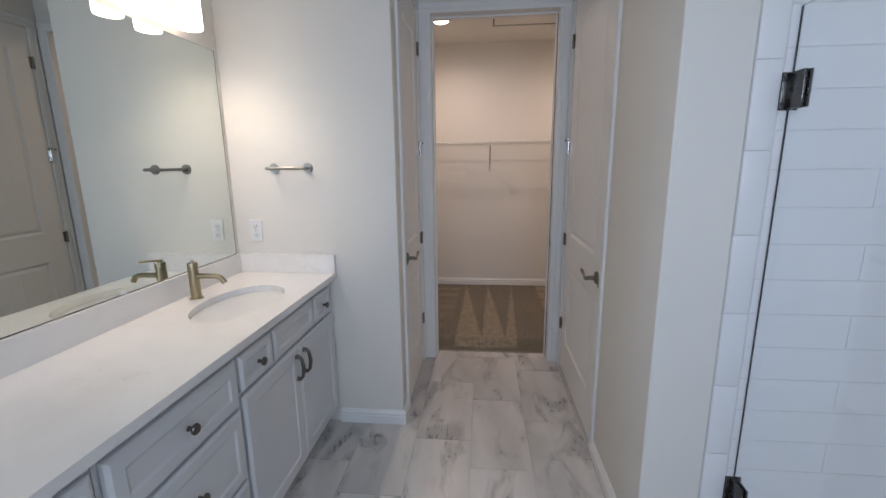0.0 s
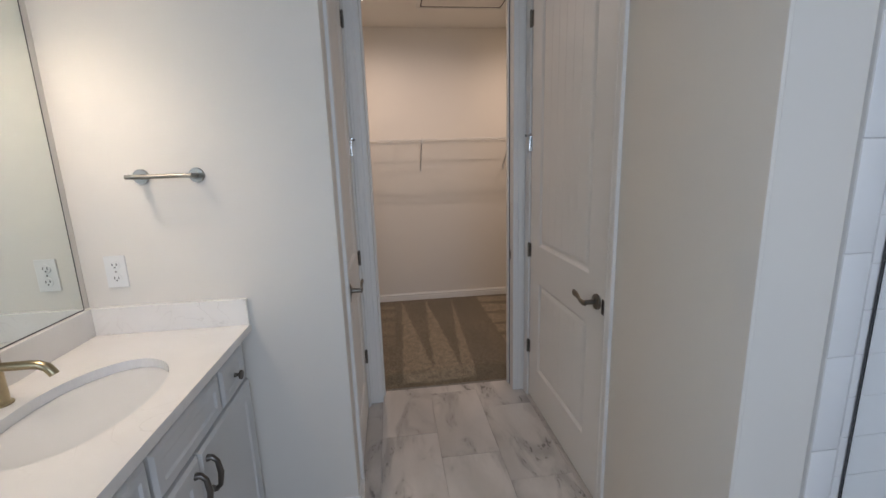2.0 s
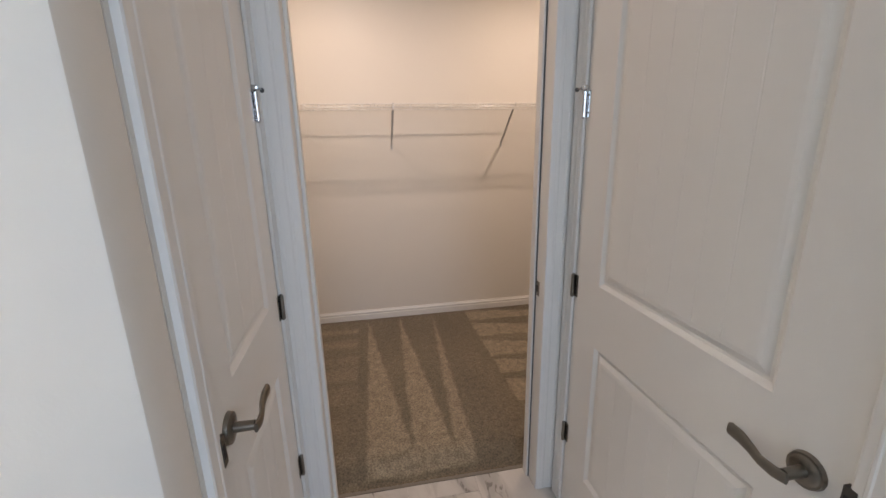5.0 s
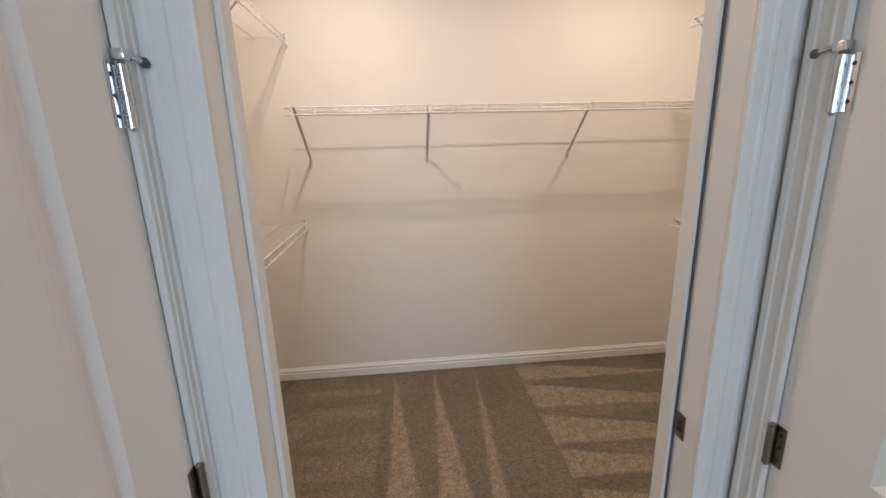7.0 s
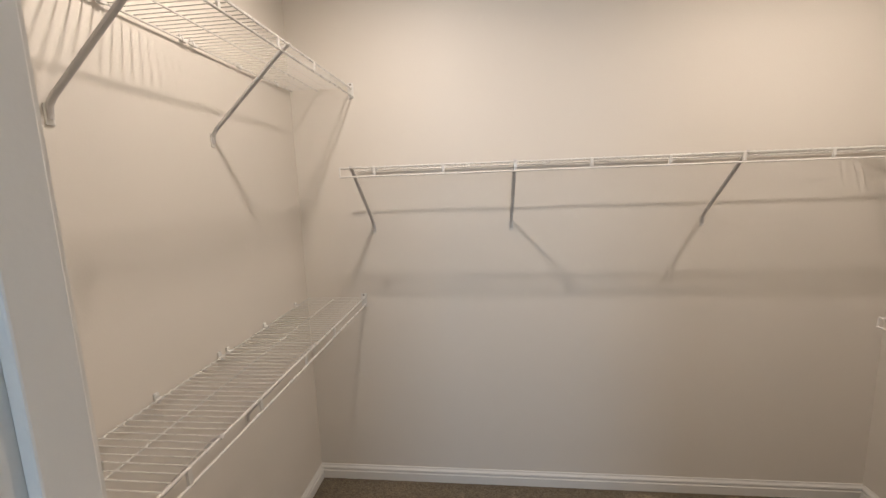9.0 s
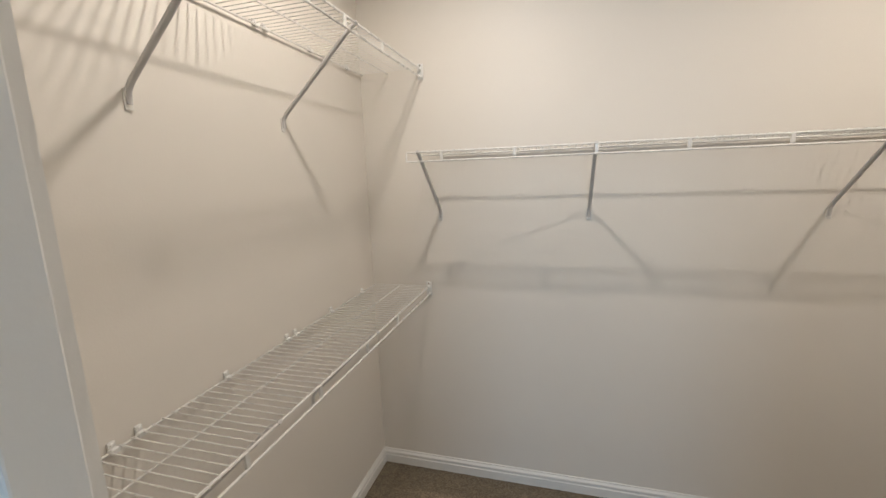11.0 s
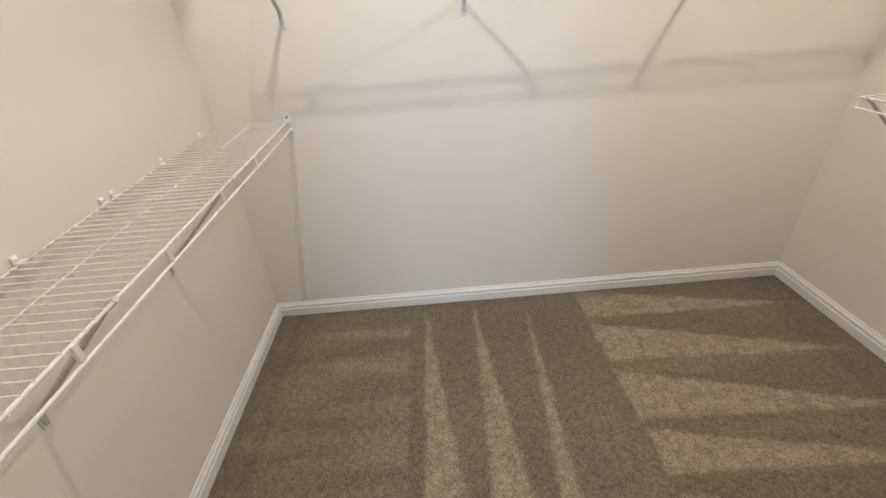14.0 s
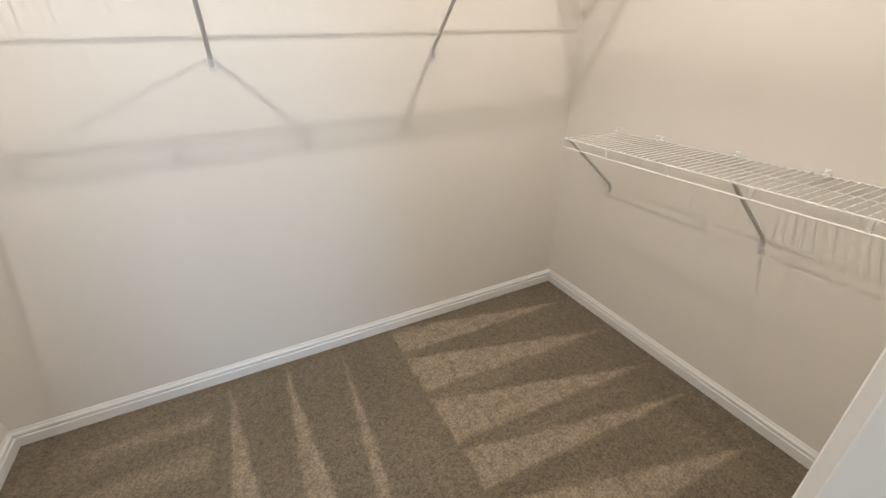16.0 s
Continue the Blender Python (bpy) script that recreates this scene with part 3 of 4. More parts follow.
def panel_door(name, label, width, hinge_right, m, lever_z):
    d = thing(name, label, "door", "", m)
    d["kind"] = "structure"
    h, t = DOOR_H, 0.035
    st, lo0, lo1, up0, up1 = (0.150 if width > 0.8 else 0.130), 0.240, 0.782, 0.998, DOOR_H - 0.16
    bm = bmesh.new()
    for x0, x1, z0, z1 in ((0.0012, st, 0.012, h), (width - st, width - 0.0012, 0.012, h), (st, width - st, 0.012, lo0), (st, width - st, lo1, up0), (st, width - st, up1, h)):
        vs = [bm.verts.new(p) for p in ((x0, 0, z0), (x1, 0, z0), (x1, 0, z1), (x0, 0, z1))]
        bm.faces.new(vs)
    steps = [(0, 0), (0.004, 0.003), (0.012, 0.0095), (0.020, 0.0105), (0.036, 0.004), (0.048, 0.0025)]
    rings_panel(bm, st, width - st, lo0, lo1, 0, steps)
    rings_panel(bm, st, width - st, up0, up1, 0, steps)
    plank_field(bm, st + 0.048, width - st - 0.048, lo0 + 0.048, lo1 - 0.048, -0.0025)
    plank_field(bm, st + 0.048, width - st - 0.048, up0 + 0.048, up1 - 0.048, -0.0025)
    bmesh.ops.remove_doubles(bm, verts=bm.verts, dist=0.0004)
    box(bm, 0.0012, width - 0.0012, -t, -0.012, 0.012, h)
    for x0, x1, z0, z1 in ((0.0012, 0.0013, 0.012, h), (width - 0.0013, width - 0.0012, 0.012, h), (0.0012, width - 0.0012, 0.012, 0.0121), (0.0012, width - 0.0012, h - 0.0001, h)):
        box(bm, x0, x1, -0.012, 0, z0, z1)
    part("slab", bm, M_DOOR, d, "white two-panel moulded door slab")
    bm = bmesh.new()
    box(bm, -0.004, 0.0005, -0.10, -0.002, 0, h + 0.012)
    box(bm, width - 0.0005, width + 0.004, -0.10, -0.002, 0, h + 0.012)
    box(bm, 0.0005, width - 0.0005, -0.10, -0.002, h + 0.003, h + 0.012)
    box(bm, 0.0005, 0.014, -0.048, -t - 0.001, 0, h)
    box(bm, width - 0.014, width - 0.0005, -0.048, -t - 0.001, 0, h)
    part("jamb", bm, M_TRIM, d)
    hx = width + 0.001 if hinge_right else -0.001
    for z, stop in ((2.218, False), (1.577, True), (0.952, False), (0.340, False)):
        hinge(d, hx, z, 1 if hinge_right else -1, stop)
    latch = 0.068 if hinge_right else width - 0.068
    lever_set(d, latch, lever_z, 1 if hinge_right else -1)
    lx = 0.0 if hinge_right else width
    part("strike", solid(lx - 0.012, lx + 0.008, 0.0005, 0.0135, lever_z - 0.030, lever_z + 0.030, 0.001), M_DNICKEL, d, "dark nickel strike plate")
    part("latch_slot", solid(lx - 0.006, lx + 0.004, 0.0135, 0.0143, lever_z - 0.014, lever_z + 0.014), M_DARK, d)
    return d


panel_door("door_2", "closed white two-panel door with a nickel lever", LD1 - LD0, False, pose(PASS_L - 0.002, LD1, 0, 0, 0, -90), 0.925)
panel_door("door_3", "closed wide white two-panel door with a nickel lever", RD1 - RD0, True, pose(PASS_R + 0.002, RD0, 0, 0, 0, 90), 0.900)


# ---- closet: wire shelves ----
def wire_shelf(label, m, length, depth, brackets, clips, posts, wall_end, drop=0.268):
    s = thing("wire_shelf", label, "shelf", "wire shelves in the closet", m)
    rods = [("back_rod", 0.012, 0.0, 0.0032), ("middle_rod", depth * 0.47, -0.005, 0.0028), ("front_rod", depth, 0.0, 0.0036), ("lip_rod", depth + 0.004, -0.036, 0.0036)]
    for n, y, z, r in rods:
        part(n, rod(bmesh.new(), (0.004, y, z), (length, y, z), r, None, 8), M_WIRE, s, "", True)
    wire = mesh_of("cross_wire", rod(rod(bmesh.new(), (0, 0.010, 0.0045), (0, depth, 0.0045), 0.0017, None, 6), (0, depth, 0.0045), (0, depth + 0.003, -0.004), 0.0017, None, 6), M_WIRE, True)
    count = int((length - 0.02) / 0.0254)
    for k in range(count):
        w = new("cross_wire", wire)
        w.parent = s
        w.location = (0.014 + k * 0.0254, 0, 0)
    post = mesh_of("lip_post", solid(-0.006, 0.006, depth - 0.002, depth + 0.0055, -0.036, 0.002, 0.0015), M_WIRE)
    for x in posts:
        p = new("lip_post", post)
        p.parent, p.location = s, (x, 0, 0)
    part("end_bar", rod(rod(bmesh.new(), (length, depth, 0.001), (length, depth + 0.004, -0.037), 0.0036, None, 8), (length, 0.012, 0), (length, depth, 0), 0.0024, None, 8), M_WIRE, s, "", True)
    for x in brackets:
        bm = bmesh.new()
        tube(bm, [(x, depth + 0.004, 0.004), (x, depth - 0.004, -0.002), (x, depth - 0.022, -0.014), (x, 0.020, -drop + 0.018), (x, 0.007, -drop), (x, 0.005, -drop - 0.03)], [0.006, 0.0066, 0.007, 0.007, 0.007, 0.006], 10, 1.1, (1, 0, 0))
        b = part("bracket", bm, M_BRACE, s, "grey diagonal steel support", True)
        part("foot", solid(x - 0.010, x + 0.010, 0.0, 0.0045, -drop - 0.042, -drop + 0.004, 0.002), M_WIRE, b)
        part("screw", rod(bmesh.new(), (x, 0.004, -drop - 0.024), (x, 0.0075, -drop - 0.024), 0.0042, 0.003, 10), M_NICKEL, b, "", True)
    clip = bmesh.new()
    box(clip, -0.008, 0.008, 0.0, 0.007, -0.002, 0.019, 0.002)
    box(clip, -0.010, 0.010, 0.006, 0.018, -0.006, 0.006, 0.002)
    rod(clip, (0, 0.007, 0.012), (0, 0.010, 0.012), 0.005, 0.003, 10)
    clip = mesh_of("wall_clip", clip, M_PLASTIC, True)
    for x in clips:
        c = new("wall_clip", clip)
        c.parent, c.location = s, (x, 0, 0)
    if wall_end:
        bm = solid(0.0, 0.005, depth - 0.014, depth + 0.014, -0.046, 0.024, 0.002)
        rod(bm, (0.003, depth, 0), (0.020, depth, 0), 0.0075, None, 12)
        rod(bm, (0.003, depth + 0.004, -0.036), (0.020, depth + 0.004, -0.036), 0.0075, None, 12)
        e = part("end_bracket", bm, M_PLASTIC, s, "white end bracket on the wall", True)
        part("screw", rod(bmesh.new(), (0.004, depth, 0.016), (0.009, depth, 0.016), 0.005, 0.003, 10), M_NICKEL, e, "", True)
    return s


W = "white wire shelf on the closet "
west = pose(LEFT, BACK, 0, 0, 0, -90)
WEST_LEN = BACK - FRONT - 0.05
CLIPS = [0.144, 0.425, 0.674, 0.720, 0.999, 1.261, 1.322]
POSTS = [0.425, 0.695, 0.985, 1.265, 1.540]
wire_shelf(W + "side wall, upper of two", Matrix.Translation((0, 0, 2.084)) @ west, WEST_LEN, 0.300, [0.622, 1.160], CLIPS, POSTS, True, 0.270)
wire_shelf(W + "side wall, lower of two", Matrix.Translation((0, 0, 1.068)) @ west @ pose(0, 0, 0, 0, 0.8), WEST_LEN, 0.300, [0.612, 1.156], CLIPS, POSTS, True, 0.280)
back = pose(RIGHT, BACK, 1.700, 0, 0, 180)
wire_shelf(W + "back wall", back, RIGHT + 0.272, 0.305, [RIGHT - 1.293, RIGHT - 0.441, RIGHT + 0.225], [0.2, 0.55, 0.9, 1.2, 1.5, 1.85, 2.15], [RIGHT - x for x in (-0.127, 0.156, 0.442, 0.733, 1.021, 1.282, 1.585, 1.888)], True, 0.262)
east = pose(RIGHT, 3.41, 0, 0, 0, 90)
EAST_CLIPS, EAST_POSTS = [0.20, 0.463, 0.739, 1.053, 1.08, 1.299], [0.23, 0.504, 0.783, 1.068]
wire_shelf(W + "opposite side wall, upper of two", Matrix.Translation((0, 0, 2.084)) @ east, 1.312, 0.312, [0.570, 1.285], EAST_CLIPS, EAST_POSTS, False, 0.270)
wire_shelf(W + "opposite side wall, lower of two", Matrix.Translation((0, 0, 1.096)) @ east @ pose(0, 0, 0, 0, 1.03), 1.312, 0.312, [0.567, 1.285], EAST_CLIPS, EAST_POSTS, False, 0.265)


# ---- closet ceiling: two lamps and the attic hatch ----
def disc_lamp(x, y):
    d = thing("ceiling_light", "lit shallow white disc ceiling light with a glowing diffuser", "ceiling light", "ceiling lights in the closet", pose(x, y, CEIL))
    part("rim", lathe(bmesh.new(), [(0.001, 0), (0.090, 0), (0.093, -0.006), (0.090, -0.026), (0.084, -0.036), (0.078, -0.036), (0.076, -0.030)], (0, 0, 0), 40), M_PLASTIC, d, "white metal rim", True)
    part("diffuser", lathe(bmesh.new(), [(0.0765, -0.031), (0.072, -0.040), (0.058, -0.050), (0.034, -0.056), (0.001, -0.058)], (0, 0, 0), 40), M_DOME, d, "glowing opal diffuser", True)


for lx, ly in CLOSET_LAMPS:
    disc_lamp(lx, ly)
HX0, HX1, HY0, HY1 = 0.42, 1.16, 3.84, 4.56
hatch = thing("attic_hatch", "white attic access panel framed in the ceiling", "hatch", "", pose(0, 0, CEIL))
# near-black sheet on the solid ceiling paints the shade of the panel's gap
part("gap_shade", solid(HX0 + 0.03, HX1 - 0.03, HY0 + 0.03, HY1 - 0.03, -0.0012, 0.0), M_DARK, hatch, "dark sheet painting the shaded gap round the panel")
part("panel", solid(HX0 + 0.040, HX1 - 0.040, HY0 + 0.040, HY1 - 0.052, -0.005, -0.0014, 0.001), M_CEIL, hatch)
for nm, a in (("frame_rail", (HX0, HX1, HY0, HY0 + 0.03)), ("frame_rail", (HX0, HX1, HY1 - 0.03, HY1)), ("frame_stile", (HX0, HX0 + 0.03, HY0 + 0.03, HY1 - 0.03)), ("frame_stile", (HX1 - 0.03, HX1, HY0 + 0.03, HY1 - 0.03))):
    part(nm, solid(*a, -0.008, 0.0, 0.002), M_TRIM, hatch)

# ---- bathroom: vanity ----
CT, CF, CB = 0.898, -0.422, BATH_L
VY0 = -0.60
SINK = (-0.668, 1.872, 0.248, 0.157)


def counter():
    """Worktop with an oval hole: the upper and lower faces are rings that blend from the oval to the rectangle."""
    c = thing("countertop", "long white quartz vanity countertop with faint grey veins", "countertop")
    bm = bmesh.new()
    cx, cy, a, b = SINK
    n = 64
    y0, y1 = cy - 0.45, END_Y - 0.001
    rect = []
    oval = []
    for k in range(n):
        t = 2 * math.pi * k / n
        dx, dy = math.cos(t), math.sin(t)
        oval.append((cx + b * dx, cy + a * dy))
        s = min((CF - cx) / dx if dx > 1e-6 else 9, (CB - cx) / dx if dx < -1e-6 else 9, (y1 - cy) / dy if dy > 1e-6 else 9, (y0 - cy) / dy if dy < -1e-6 else 9)
        rect.append((cx + s * dx, cy + s * dy))
    for cxr, cyr in ((CF, y1), (CF, y0), (CB, y1), (CB, y0)):
        k = min(range(n), key=lambda i: (rect[i][0] - cxr) ** 2 + (rect[i][1] - cyr) ** 2)
        rect[k] = (cxr, cyr)
    loops = [[bm.verts.new((x, y, z)) for x, y in ring] for ring, z in ((rect, CT - 0.03), (rect, CT), (oval, CT), (oval, CT - 0.03))]
    for la, lb in ((0, 1), (1, 2), (2, 3), (3, 0)):
        for k in range(n):
            bm.faces.new((loops[la][k], loops[la][(k + 1) % n], loops[lb][(k + 1) % n], loops[lb][k]))
    part("slab", bm, M_QUARTZ, c)
    part("slab", solid(CB, CF, VY0, y0, CT - 0.03, CT), M_QUARTZ, c)
    part("backsplash", solid(CB, CB + 0.02, VY0, END_Y - 0.001, CT, CT + 0.102, 0.0015), M_QUARTZ, c, "low quartz backsplash")
    part("side_splash", solid(CB + 0.02, CF, END_Y - 0.021, END_Y - 0.001, CT, CT + 0.102, 0.0015), M_QUARTZ, c, "low quartz side splash")
    s = thing("sink", "white oval undermount porcelain sink in the countertop", "sink")
    prof = [(1.06, -0.031), (1.0, -0.031), (0.985, -0.05), (0.95, -0.09), (0.86, -0.13), (0.66, -0.160), (0.35, -0.172), (0.10, -0.176), (0.03, -0.176)]
    part("bowl", lathe(bmesh.new(), prof, (cx, cy, CT), 64, b, a), M_PORC, s, "", True)
    part("drain", lathe(bmesh.new(), [(0.001, -0.170), (0.020, -0.170), (0.024, -0.174), (0.024, -0.18)], (cx, cy, CT), 24), M_NICKEL, s, "round metal drain", True)
    part("overflow_hole", rod(bmesh.new(), (cx + 0.1475, cy, CT - 0.062), (cx + 0.160, cy, CT - 0.058), 0.010, None, 16), M_DARK, s, "dark overflow hole")


counter()


VS = 0.034


def front(parent, y0, y1, z0, z1, name, border=0.050, x=-0.445):
    """A cabinet front with bevelled edges and a sunk middle, facing +x."""
    y0, y1 = y0 + VS, y1 + VS
    bm = bmesh.new()
    steps = [(0, 0.020), (0, 0.0085), (0.0015, 0.0065), (0.0095, 0.0005), (0.012, 0.0), (border, 0.0), (border + 0.006, 0.005), (border + 0.012, 0.006)]
    rings_panel(bm, y0, y1, z0, z1, 0, steps)
    # the panel is made in the xz plane: turn it to face +x
    bmesh.ops.transform(bm, matrix=Matrix(((0, 1, 0, x), (1, 0, 0, 0), (0, 0, 1, 0), (0, 0, 0, 1))), verts=bm.verts)
    return part(name, bm, M_CAB, parent)


def knob(parent, y, z, x=-0.445):
    y += VS
    bm = bmesh.new()
    prof = [(0.008, 0.0), (0.0075, 0.003), (0.0055, 0.010), (0.007, 0.015), (0.0155, 0.019), (0.0165, 0.023), (0.014, 0.027), (0.006, 0.0295), (0.0005, 0.030)]
    lathe(bm, prof, (0, 0, 0), 24)
    bmesh.ops.transform(bm, matrix=pose(x, y, z, 0, 90, 0), verts=bm.verts)
    part("knob", bm, M_PULL, parent, "round brushed nickel knob", True)


def pull(parent, y, z, x=-0.445):
    y += VS
    pts = [(x, y, z + 0.052), (x + 0.014, y, z + 0.053), (x + 0.026, y, z + 0.040), (x + 0.032, y, z), (x + 0.026, y, z - 0.040), (x + 0.014, y, z - 0.053), (x, y, z - 0.052)]
    part("handle", tube(bmesh.new(), pts, [0.011, 0.0085, 0.0075, 0.0090, 0.0075, 0.0085, 0.011], 12, 1.0, (0, 1, 0)), M_PULL, parent, "arched brushed nickel pull", True)


def cabinet(label, y0, y1):
    y0, y1 = y0 + VS, y1 + VS
    c = thing("vanity_cabinet", label, "cabinet", "vanity cabinets under the countertop")
    bm = solid(CB + 0.002, -0.467, y0 + 0.001, y1 - 0.001, 0.10, CT - 0.031)
    part("body", bm, M_CAB, c)
    part("toe_kick", solid(CB + 0.002, -0.525, y0 + 0.001, y1 - 0.001, 0.0, 0.10), M_CAB, c, "recessed painted toe kick")
    return c


c = cabinet("grey-white sink cabinet with two doors and nickel hardware", 1.440, 2.339)
knob(front(c, 1.452, 1.668, 0.700, 0.832, "drawer", 0.030), 1.560, 0.766)
front(c, 1.684, 2.066, 0.700, 0.832, "false_front", 0.036)
knob(front(c, 2.086, 2.286, 0.700, 0.832, "drawer", 0.030), 2.186, 0.790 - 0.024)
pull(front(c, 1.452, 1.880, 0.112, 0.684, "door", 0.058), 1.846, 0.590)
pull(front(c, 1.886, 2.316, 0.112, 0.684, "door", 0.058), 1.922, 0.590)
c = cabinet("grey-white three-drawer vanity cabinet with nickel knobs", 0.925, 1.440)
for z0, z1, kz in ((0.664, 0.832, 0.748), (0.392, 0.650, 0.521), (0.112, 0.378, 0.245)):
    knob(front(c, 0.940, 1.432, z0, z1, "drawer", 0.044), 1.186, kz)
c = cabinet("grey-white sink cabinet, further along the vanity", 0.0, 0.925)
knob(front(c, 0.700, 0.912, 0.700, 0.832, "drawer", 0.030), 0.806, 0.766)
front(c, 0.270, 0.684, 0.700, 0.832, "false_front", 0.036)
knob(front(c, 0.020, 0.254, 0.700, 0.832, "drawer", 0.030), 0.137, 0.766)
pull(front(c, 0.470, 0.912, 0.112, 0.684, "door", 0.058), 0.506, 0.590)
pull(front(c, 0.020, 0.464, 0.112, 0.684, "door", 0.058), 0.428, 0.590)
c = cabinet("grey-white vanity cabinet at the far end", VY0, 0.0)
front(c, VY0 + 0.012, -0.012, 0.112, 0.832, "door", 0.058)

# faucet
f = thing("faucet", "champagne bronze single-lever faucet on the countertop", "faucet", "", pose(-0.889, 1.900, CT))
part("base_ring", lathe(bmesh.new(), [(0.001, 0), (0.028, 0), (0.028, 0.004), (0.023, 0.007), (0.001, 0.007)], (0, 0, 0), 32), M_BRASS, f, "", True)
part("body", lathe(bmesh.new(), [(0.0215, 0.006), (0.0215, 0.128), (0.0205, 0.129), (0.0205, 0.132), (0.0215, 0.133), (0.0215, 0.158), (0.020, 0.161), (0.001, 0.162)], (0, 0, 0), 32), M_BRASS, f, "", True)
part("spout", tube(bmesh.new(), [(0.015, 0, 0.102), (0.09, 0, 0.102), (0.112, 0, 0.100), (0.128, 0, 0.092), (0.138, 0, 0.078), (0.141, 0, 0.071)], 0.0115, 16), M_BRASS, f, "", True)
part("lever", tube(bmesh.new(), [(-0.006, 0.008, 0.168), (0.018, -0.024, 0.172), (0.046, -0.060, 0.176)], 0.0048, 12), M_BRASS, f, "thin lever bar", True)
part("lever_stem", rod(bmesh.new(), (0, 0, 0.160), (0, 0, 0.171), 0.007, None, 14), M_BRASS, f, "", True)

# mirror
mi = thing("mirror", "large frameless wall mirror above the vanity", "mirror")
part("silver", solid(BATH_L + 0.0015, BATH_L + 0.006, VY0, 2.342, 1.004, 2.028, 0.0012), M_MIRROR, mi)
part("edge_backing", solid(BATH_L + 0.0002, BATH_L + 0.0045, VY0 - 0.002, 2.3475, 0.9995, 2.0295), M_DARK, mi, "dark mirror backing edge")
bm = bmesh.new()
for y in (1.62, 0.9):
    box(bm, BATH_L + 0.0062, BATH_L + 0.0092, y - 0.012, y + 0.012, 1.0035, 1.016, 0.001)
part("clip", bm, M_PLASTIC, mi, "small clear clip")

# vanity light
vl = thing("vanity_light", "lit three-shade vanity light bar above the mirror", "wall light", "", pose(BATH_L, 1.855, 2.20))
part("backplate", solid(0, 0.022, -0.29, 0.29, -0.01, 0.06, 0.004), M_NICKEL, vl, "brushed nickel backplate")
for y in VANITY_SHADES:
    dy = y - 1.855
    part("arm", tube(bmesh.new(), [(0.02, dy, 0.025), (0.07, dy, 0.027), (0.095, dy, 0.022), (0.10, dy, 0.008)], 0.007, 10), M_NICKEL, vl, "", True)
    part("cup", lathe(bmesh.new(), [(0.001, 0.012), (0.024, 0.010), (0.030, -0.010), (0.026, -0.013)], (0.10, dy, 0), 24), M_NICKEL, vl, "", True)
    part("shade", lathe(bmesh.new(), [(0.028, -0.008), (0.046, -0.016), (0.050, -0.030), (0.051, -0.150), (0.049, -0.159), (0.046, -0.160), (0.045, -0.150), (0.045, -0.030), (0.026, -0.013)], (0.10, dy, 0), 32), M_SHADE, vl, "glowing white glass shade", True)

# towel bar
tb = thing("towel_bar", "short brushed nickel towel bar on the wall", "towel bar")
TZ, TX0, TX1 = 1.456, -0.718, -0.537
for x in (TX0, TX1):
    part("post", rod(rod(bmesh.new(), (x, END_Y, TZ), (x, END_Y - 0.008, TZ), 0.026, 0.025, 28), (x, END_Y - 0.008, TZ), (x, END_Y - 0.070, TZ), 0.0085, None, 16), M_NICKEL, tb, "", True)
part("bar", rod(bmesh.new(), (TX0 - 0.016, END_Y - 0.064, TZ), (TX1 + 0.012, END_Y - 0.064, TZ), 0.0075, None, 16), M_NICKEL, tb, "", True)

# outlet
o = thing("outlet", "white duplex wall outlet above the countertop", "outlet")
OX, OZ, OY = -0.853, 1.127, END_Y
part("plate", solid(OX - 0.035, OX + 0.035, OY - 0.006, OY, OZ - 0.058, OZ + 0.058, 0.0025), M_PLASTIC, o)
for dz in (0.024, -0.024):
    r = part("receptacle", rod(bmesh.new(), (OX, OY - 0.005, OZ + dz), (OX, OY - 0.0085, OZ + dz), 0.0165, 0.016, 24), M_PLASTIC, o, "", True)
    part("slot", solid(OX - 0.008, OX - 0.0055, OY - 0.0092, OY - 0.008, OZ + dz - 0.002, OZ + dz + 0.007), M_DARK, r)
    part("slot", solid(OX + 0.0055, OX + 0.008, OY - 0.0092, OY - 0.008, OZ + dz - 0.002, OZ + dz + 0.007), M_DARK, r)
    part("slot", rod(bmesh.new(), (OX, OY - 0.008, OZ + dz - 0.008), (OX, OY - 0.0092, OZ + dz - 0.008), 0.0028, None, 10), M_DARK, r)
part("screw", rod(bmesh.new(), (OX, OY - 0.006, OZ), (OX, OY - 0.0075, OZ), 0.003, None, 10), M_NICKEL, o, "", True)

# ---- shower ----
GX = 1.244
sd = thing("shower_door", "frameless clear glass shower door on dark hinges", "shower door", "", pose(GX, SHOWER_Y - 0.012, 0))
gl = part("pane", solid(-0.005, 0.005, -0.70, -0.006, 0.11, 1.88, 0.001), M_GLASS, sd, "clear tempered glass")
gl.visible_shadow = False
for z in (1.657, 0.34):
    bm = solid(-0.028, 0.028, -0.004, 0.003, z - 0.052, z + 0.052, 0.002)
    box(bm, -0.014, -0.006, -0.066, -0.004, z - 0.050, z + 0.050, 0.002)
    box(bm, 0.006, 0.014, -0.066, -0.004, z - 0.050, z + 0.050, 0.002)
    rod(bm, (0, -0.012, z - 0.05), (0, -0.012, z + 0.05), 0.010, None, 14)
    h = part("hinge", bm, M_DNICKEL, sd, "dark brushed nickel glass hinge", True)
    for dz in (-0.036, 0.036):
        part("screw", rod(bmesh.new(), (-0.021, -0.004, z + dz), (-0.021, -0.006, z + dz), 0.0045, None, 12), M_DARK, h)
part("edge_seal", solid(-0.004, 0.004, -0.006, -0.002, 0.11, 1.88), M_RUBBER, sd, "grey edge seal")
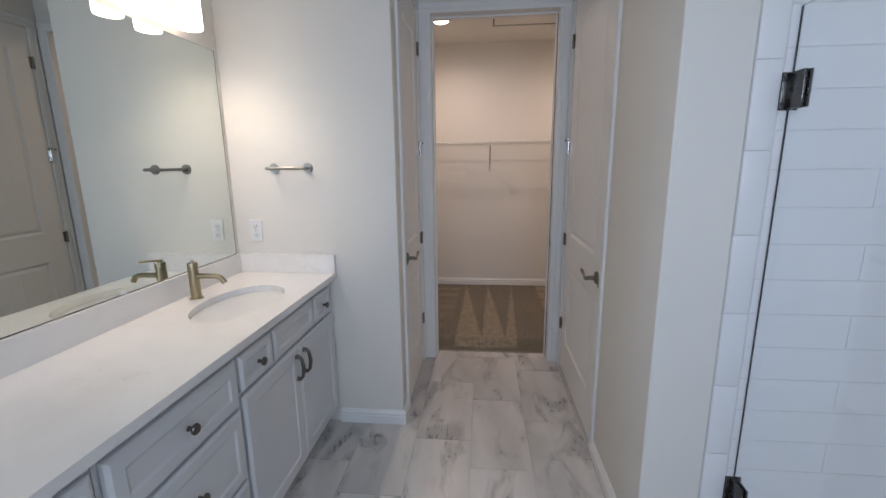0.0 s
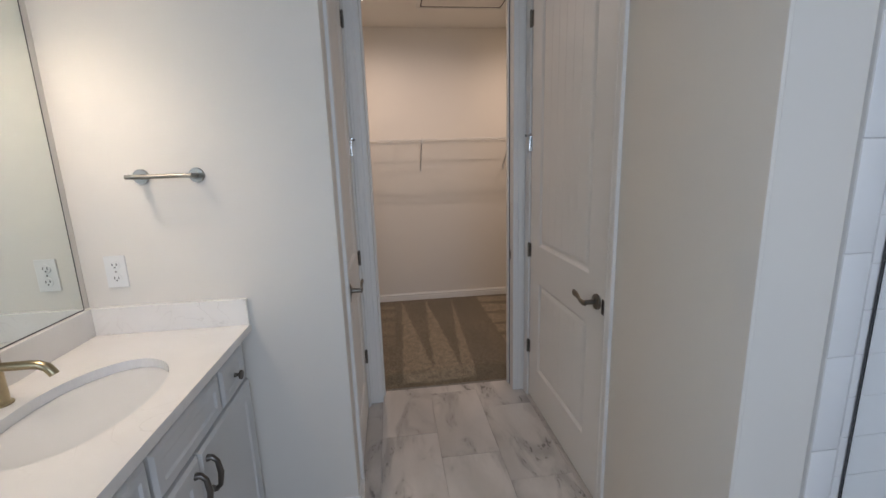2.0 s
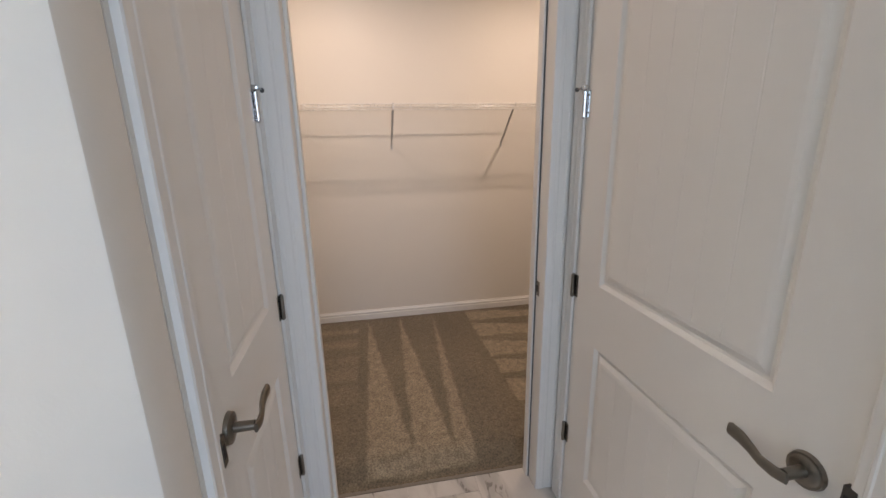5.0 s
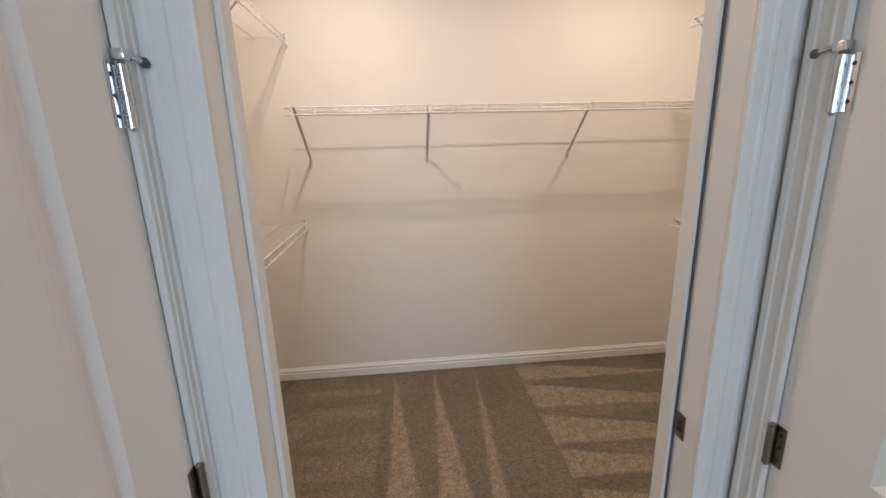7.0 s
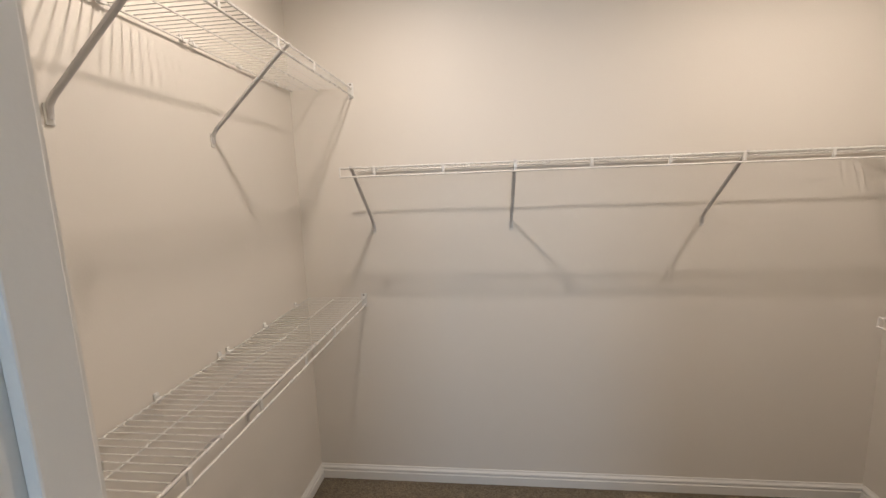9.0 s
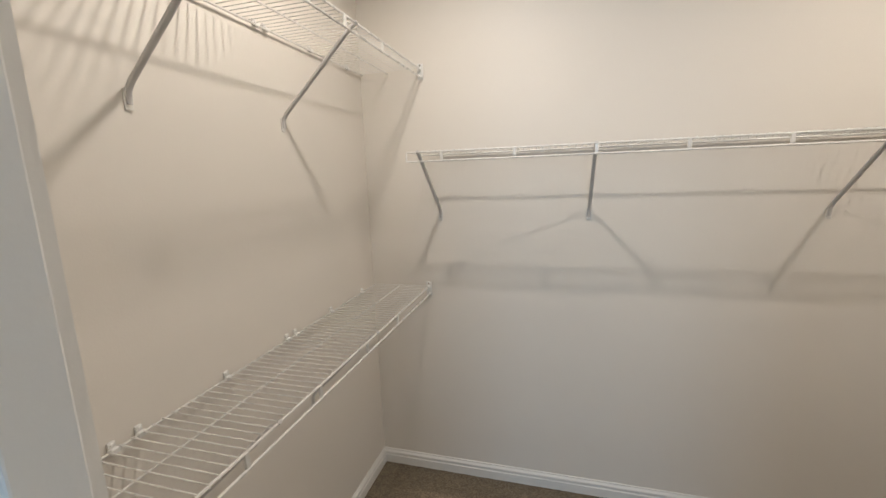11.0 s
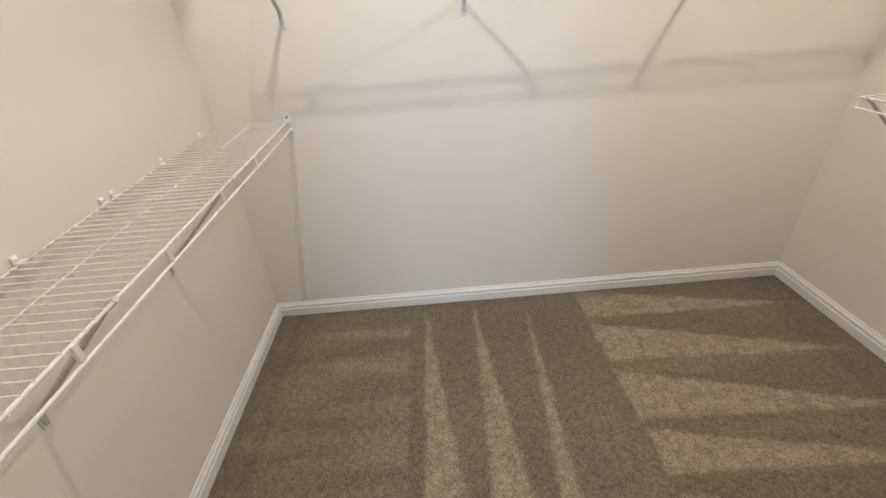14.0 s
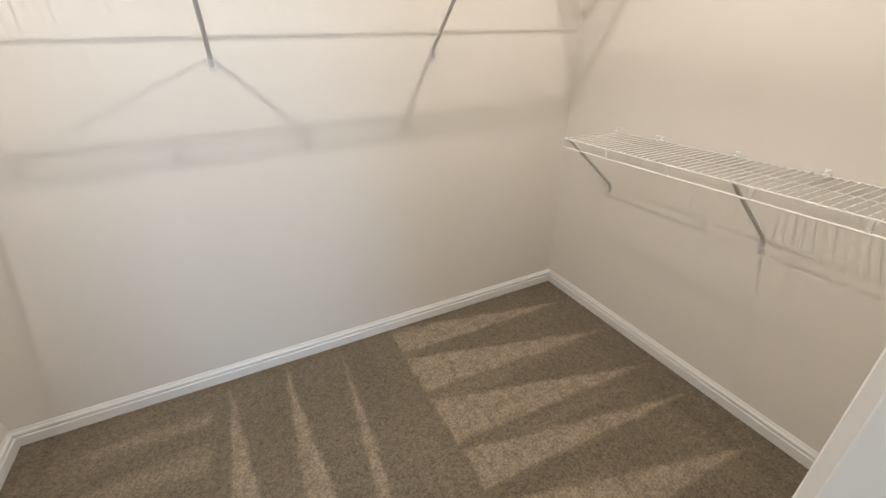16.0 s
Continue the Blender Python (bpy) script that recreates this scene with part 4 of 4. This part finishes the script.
sp2 = thing("fixed_screen", "fixed clear glass shower screen beside the door", "shower screen", "", pose(GX, SHOWER_Y - 0.72, 0))
gl = part("pane", solid(-0.005, 0.005, -1.98, 0.0, 0.11, 1.88, 0.001), M_GLASS, sp2)
gl.visible_shadow = False
structure("trim", solid(GX - 0.06, GX + 0.06, -1.10, SHOWER_Y - 0.012, -0.004, 0.108, 0.004), M_TILE, "white tiled shower curb", "curb")
va = thing("shower_valve", "round dark nickel shower valve on the tiled wall", "shower valve", "", pose(1.715, SHOWER_Y - 0.011, 0.925))
part("plate", rod(bmesh.new(), (0, 0, 0), (0, -0.008, 0), 0.075, 0.072, 36), M_NICKEL, va, "", True)
part("handle", rod(rod(bmesh.new(), (0, -0.008, 0), (0, -0.05, 0), 0.022, 0.020, 24), (0, -0.042, 0), (0.0, -0.045, -0.08), 0.008, 0.006, 12), M_NICKEL, va, "", True)

# ---- pieces: floor tiles and shower wall tiles ----
TW, TL, G = 0.303, 0.610, 0.0018
tile_mesh = mesh_of("floor_tile", solid(-TW / 2 + G / 2, TW / 2 - G / 2, -TL / 2 + G / 2, TL / 2 - G / 2, -0.009, 0.0, 0.0008), M_MARBLE)
COLS = [(-0.29 + TW * k, (1.84, 2.25, 2.045)[k % 3]) for k in range(-2, 9)]
for x0, joint in COLS:
    for j in range(-8, 4):
        y0 = joint + TL * j
        cx, cy = x0 + TW / 2, y0 + TL / 2
        if y0 >= TILE_EDGE - 0.02 or y0 + TL < REAR + 0.05:
            continue
        ylim = TILE_EDGE - 0.012
        if y0 + TL > ylim:
            me = mesh_of("floor_tile", solid(-TW / 2 + G / 2, TW / 2 - G / 2, -TL / 2 + G / 2, ylim - cy - 0.001, -0.009, 0.0, 0.0008), M_MARBLE)
        elif y0 < REAR:
            me = mesh_of("floor_tile", solid(-TW / 2 + G / 2, TW / 2 - G / 2, REAR - cy + 0.001, TL / 2 - G / 2, -0.009, 0.0, 0.0008), M_MARBLE)
        else:
            me = tile_mesh
        t = new("floor_tile", me)
        t.parent, t.location = floor, (cx, cy, 0)
shower_wall = structure("wall_shower_tiled", solid(1.140, SHOWER_R, SHOWER_Y - 0.0085, SHOWER_Y, 0, CEIL), M_GROUT, "grouted tile backing of the shower wall", "wall")
TH, TLEN, TG = 0.1125, 0.610, 0.0024
wt = mesh_of("wall_tile", solid(TG / 2, TLEN - TG / 2, -0.003, 0.004, TG / 2, TH - TG / 2, 0.001), M_TILE)
bn = mesh_of("bullnose_tile", solid(0, 0.075 - TG, -0.004, 0.004, TG / 2, 0.2535 - TG / 2, 0.002), M_TILE, True)
Z0 = 1.662 - TH * 14
for r in range(24):
    z = Z0 + r * TH
    if z + TH > CEIL:
        break
    off = (0.0, 0.305)[r % 2]
    for k in range(-1, 4):
        x = 1.218 + off + k * TLEN
        if x < 1.215 or x + TLEN > SHOWER_R + 0.02:
            if x < 1.215 and x + TLEN > 1.235:
                me = mesh_of("wall_tile", solid(1.218 - x + TG / 2, TLEN - TG / 2, -0.003, 0.004, TG / 2, TH - TG / 2, 0.001), M_TILE)
            else:
                continue
        else:
            me = wt
        t = new("wall_tile", me)
        t.parent, t.location = shower_wall, (x, SHOWER_Y - 0.0085, z)
for r in range(10):
    t = new("bullnose_tile", bn)
    t.parent, t.location = shower_wall, (1.141, SHOWER_Y - 0.0085, 0.225 + r * 0.2535)
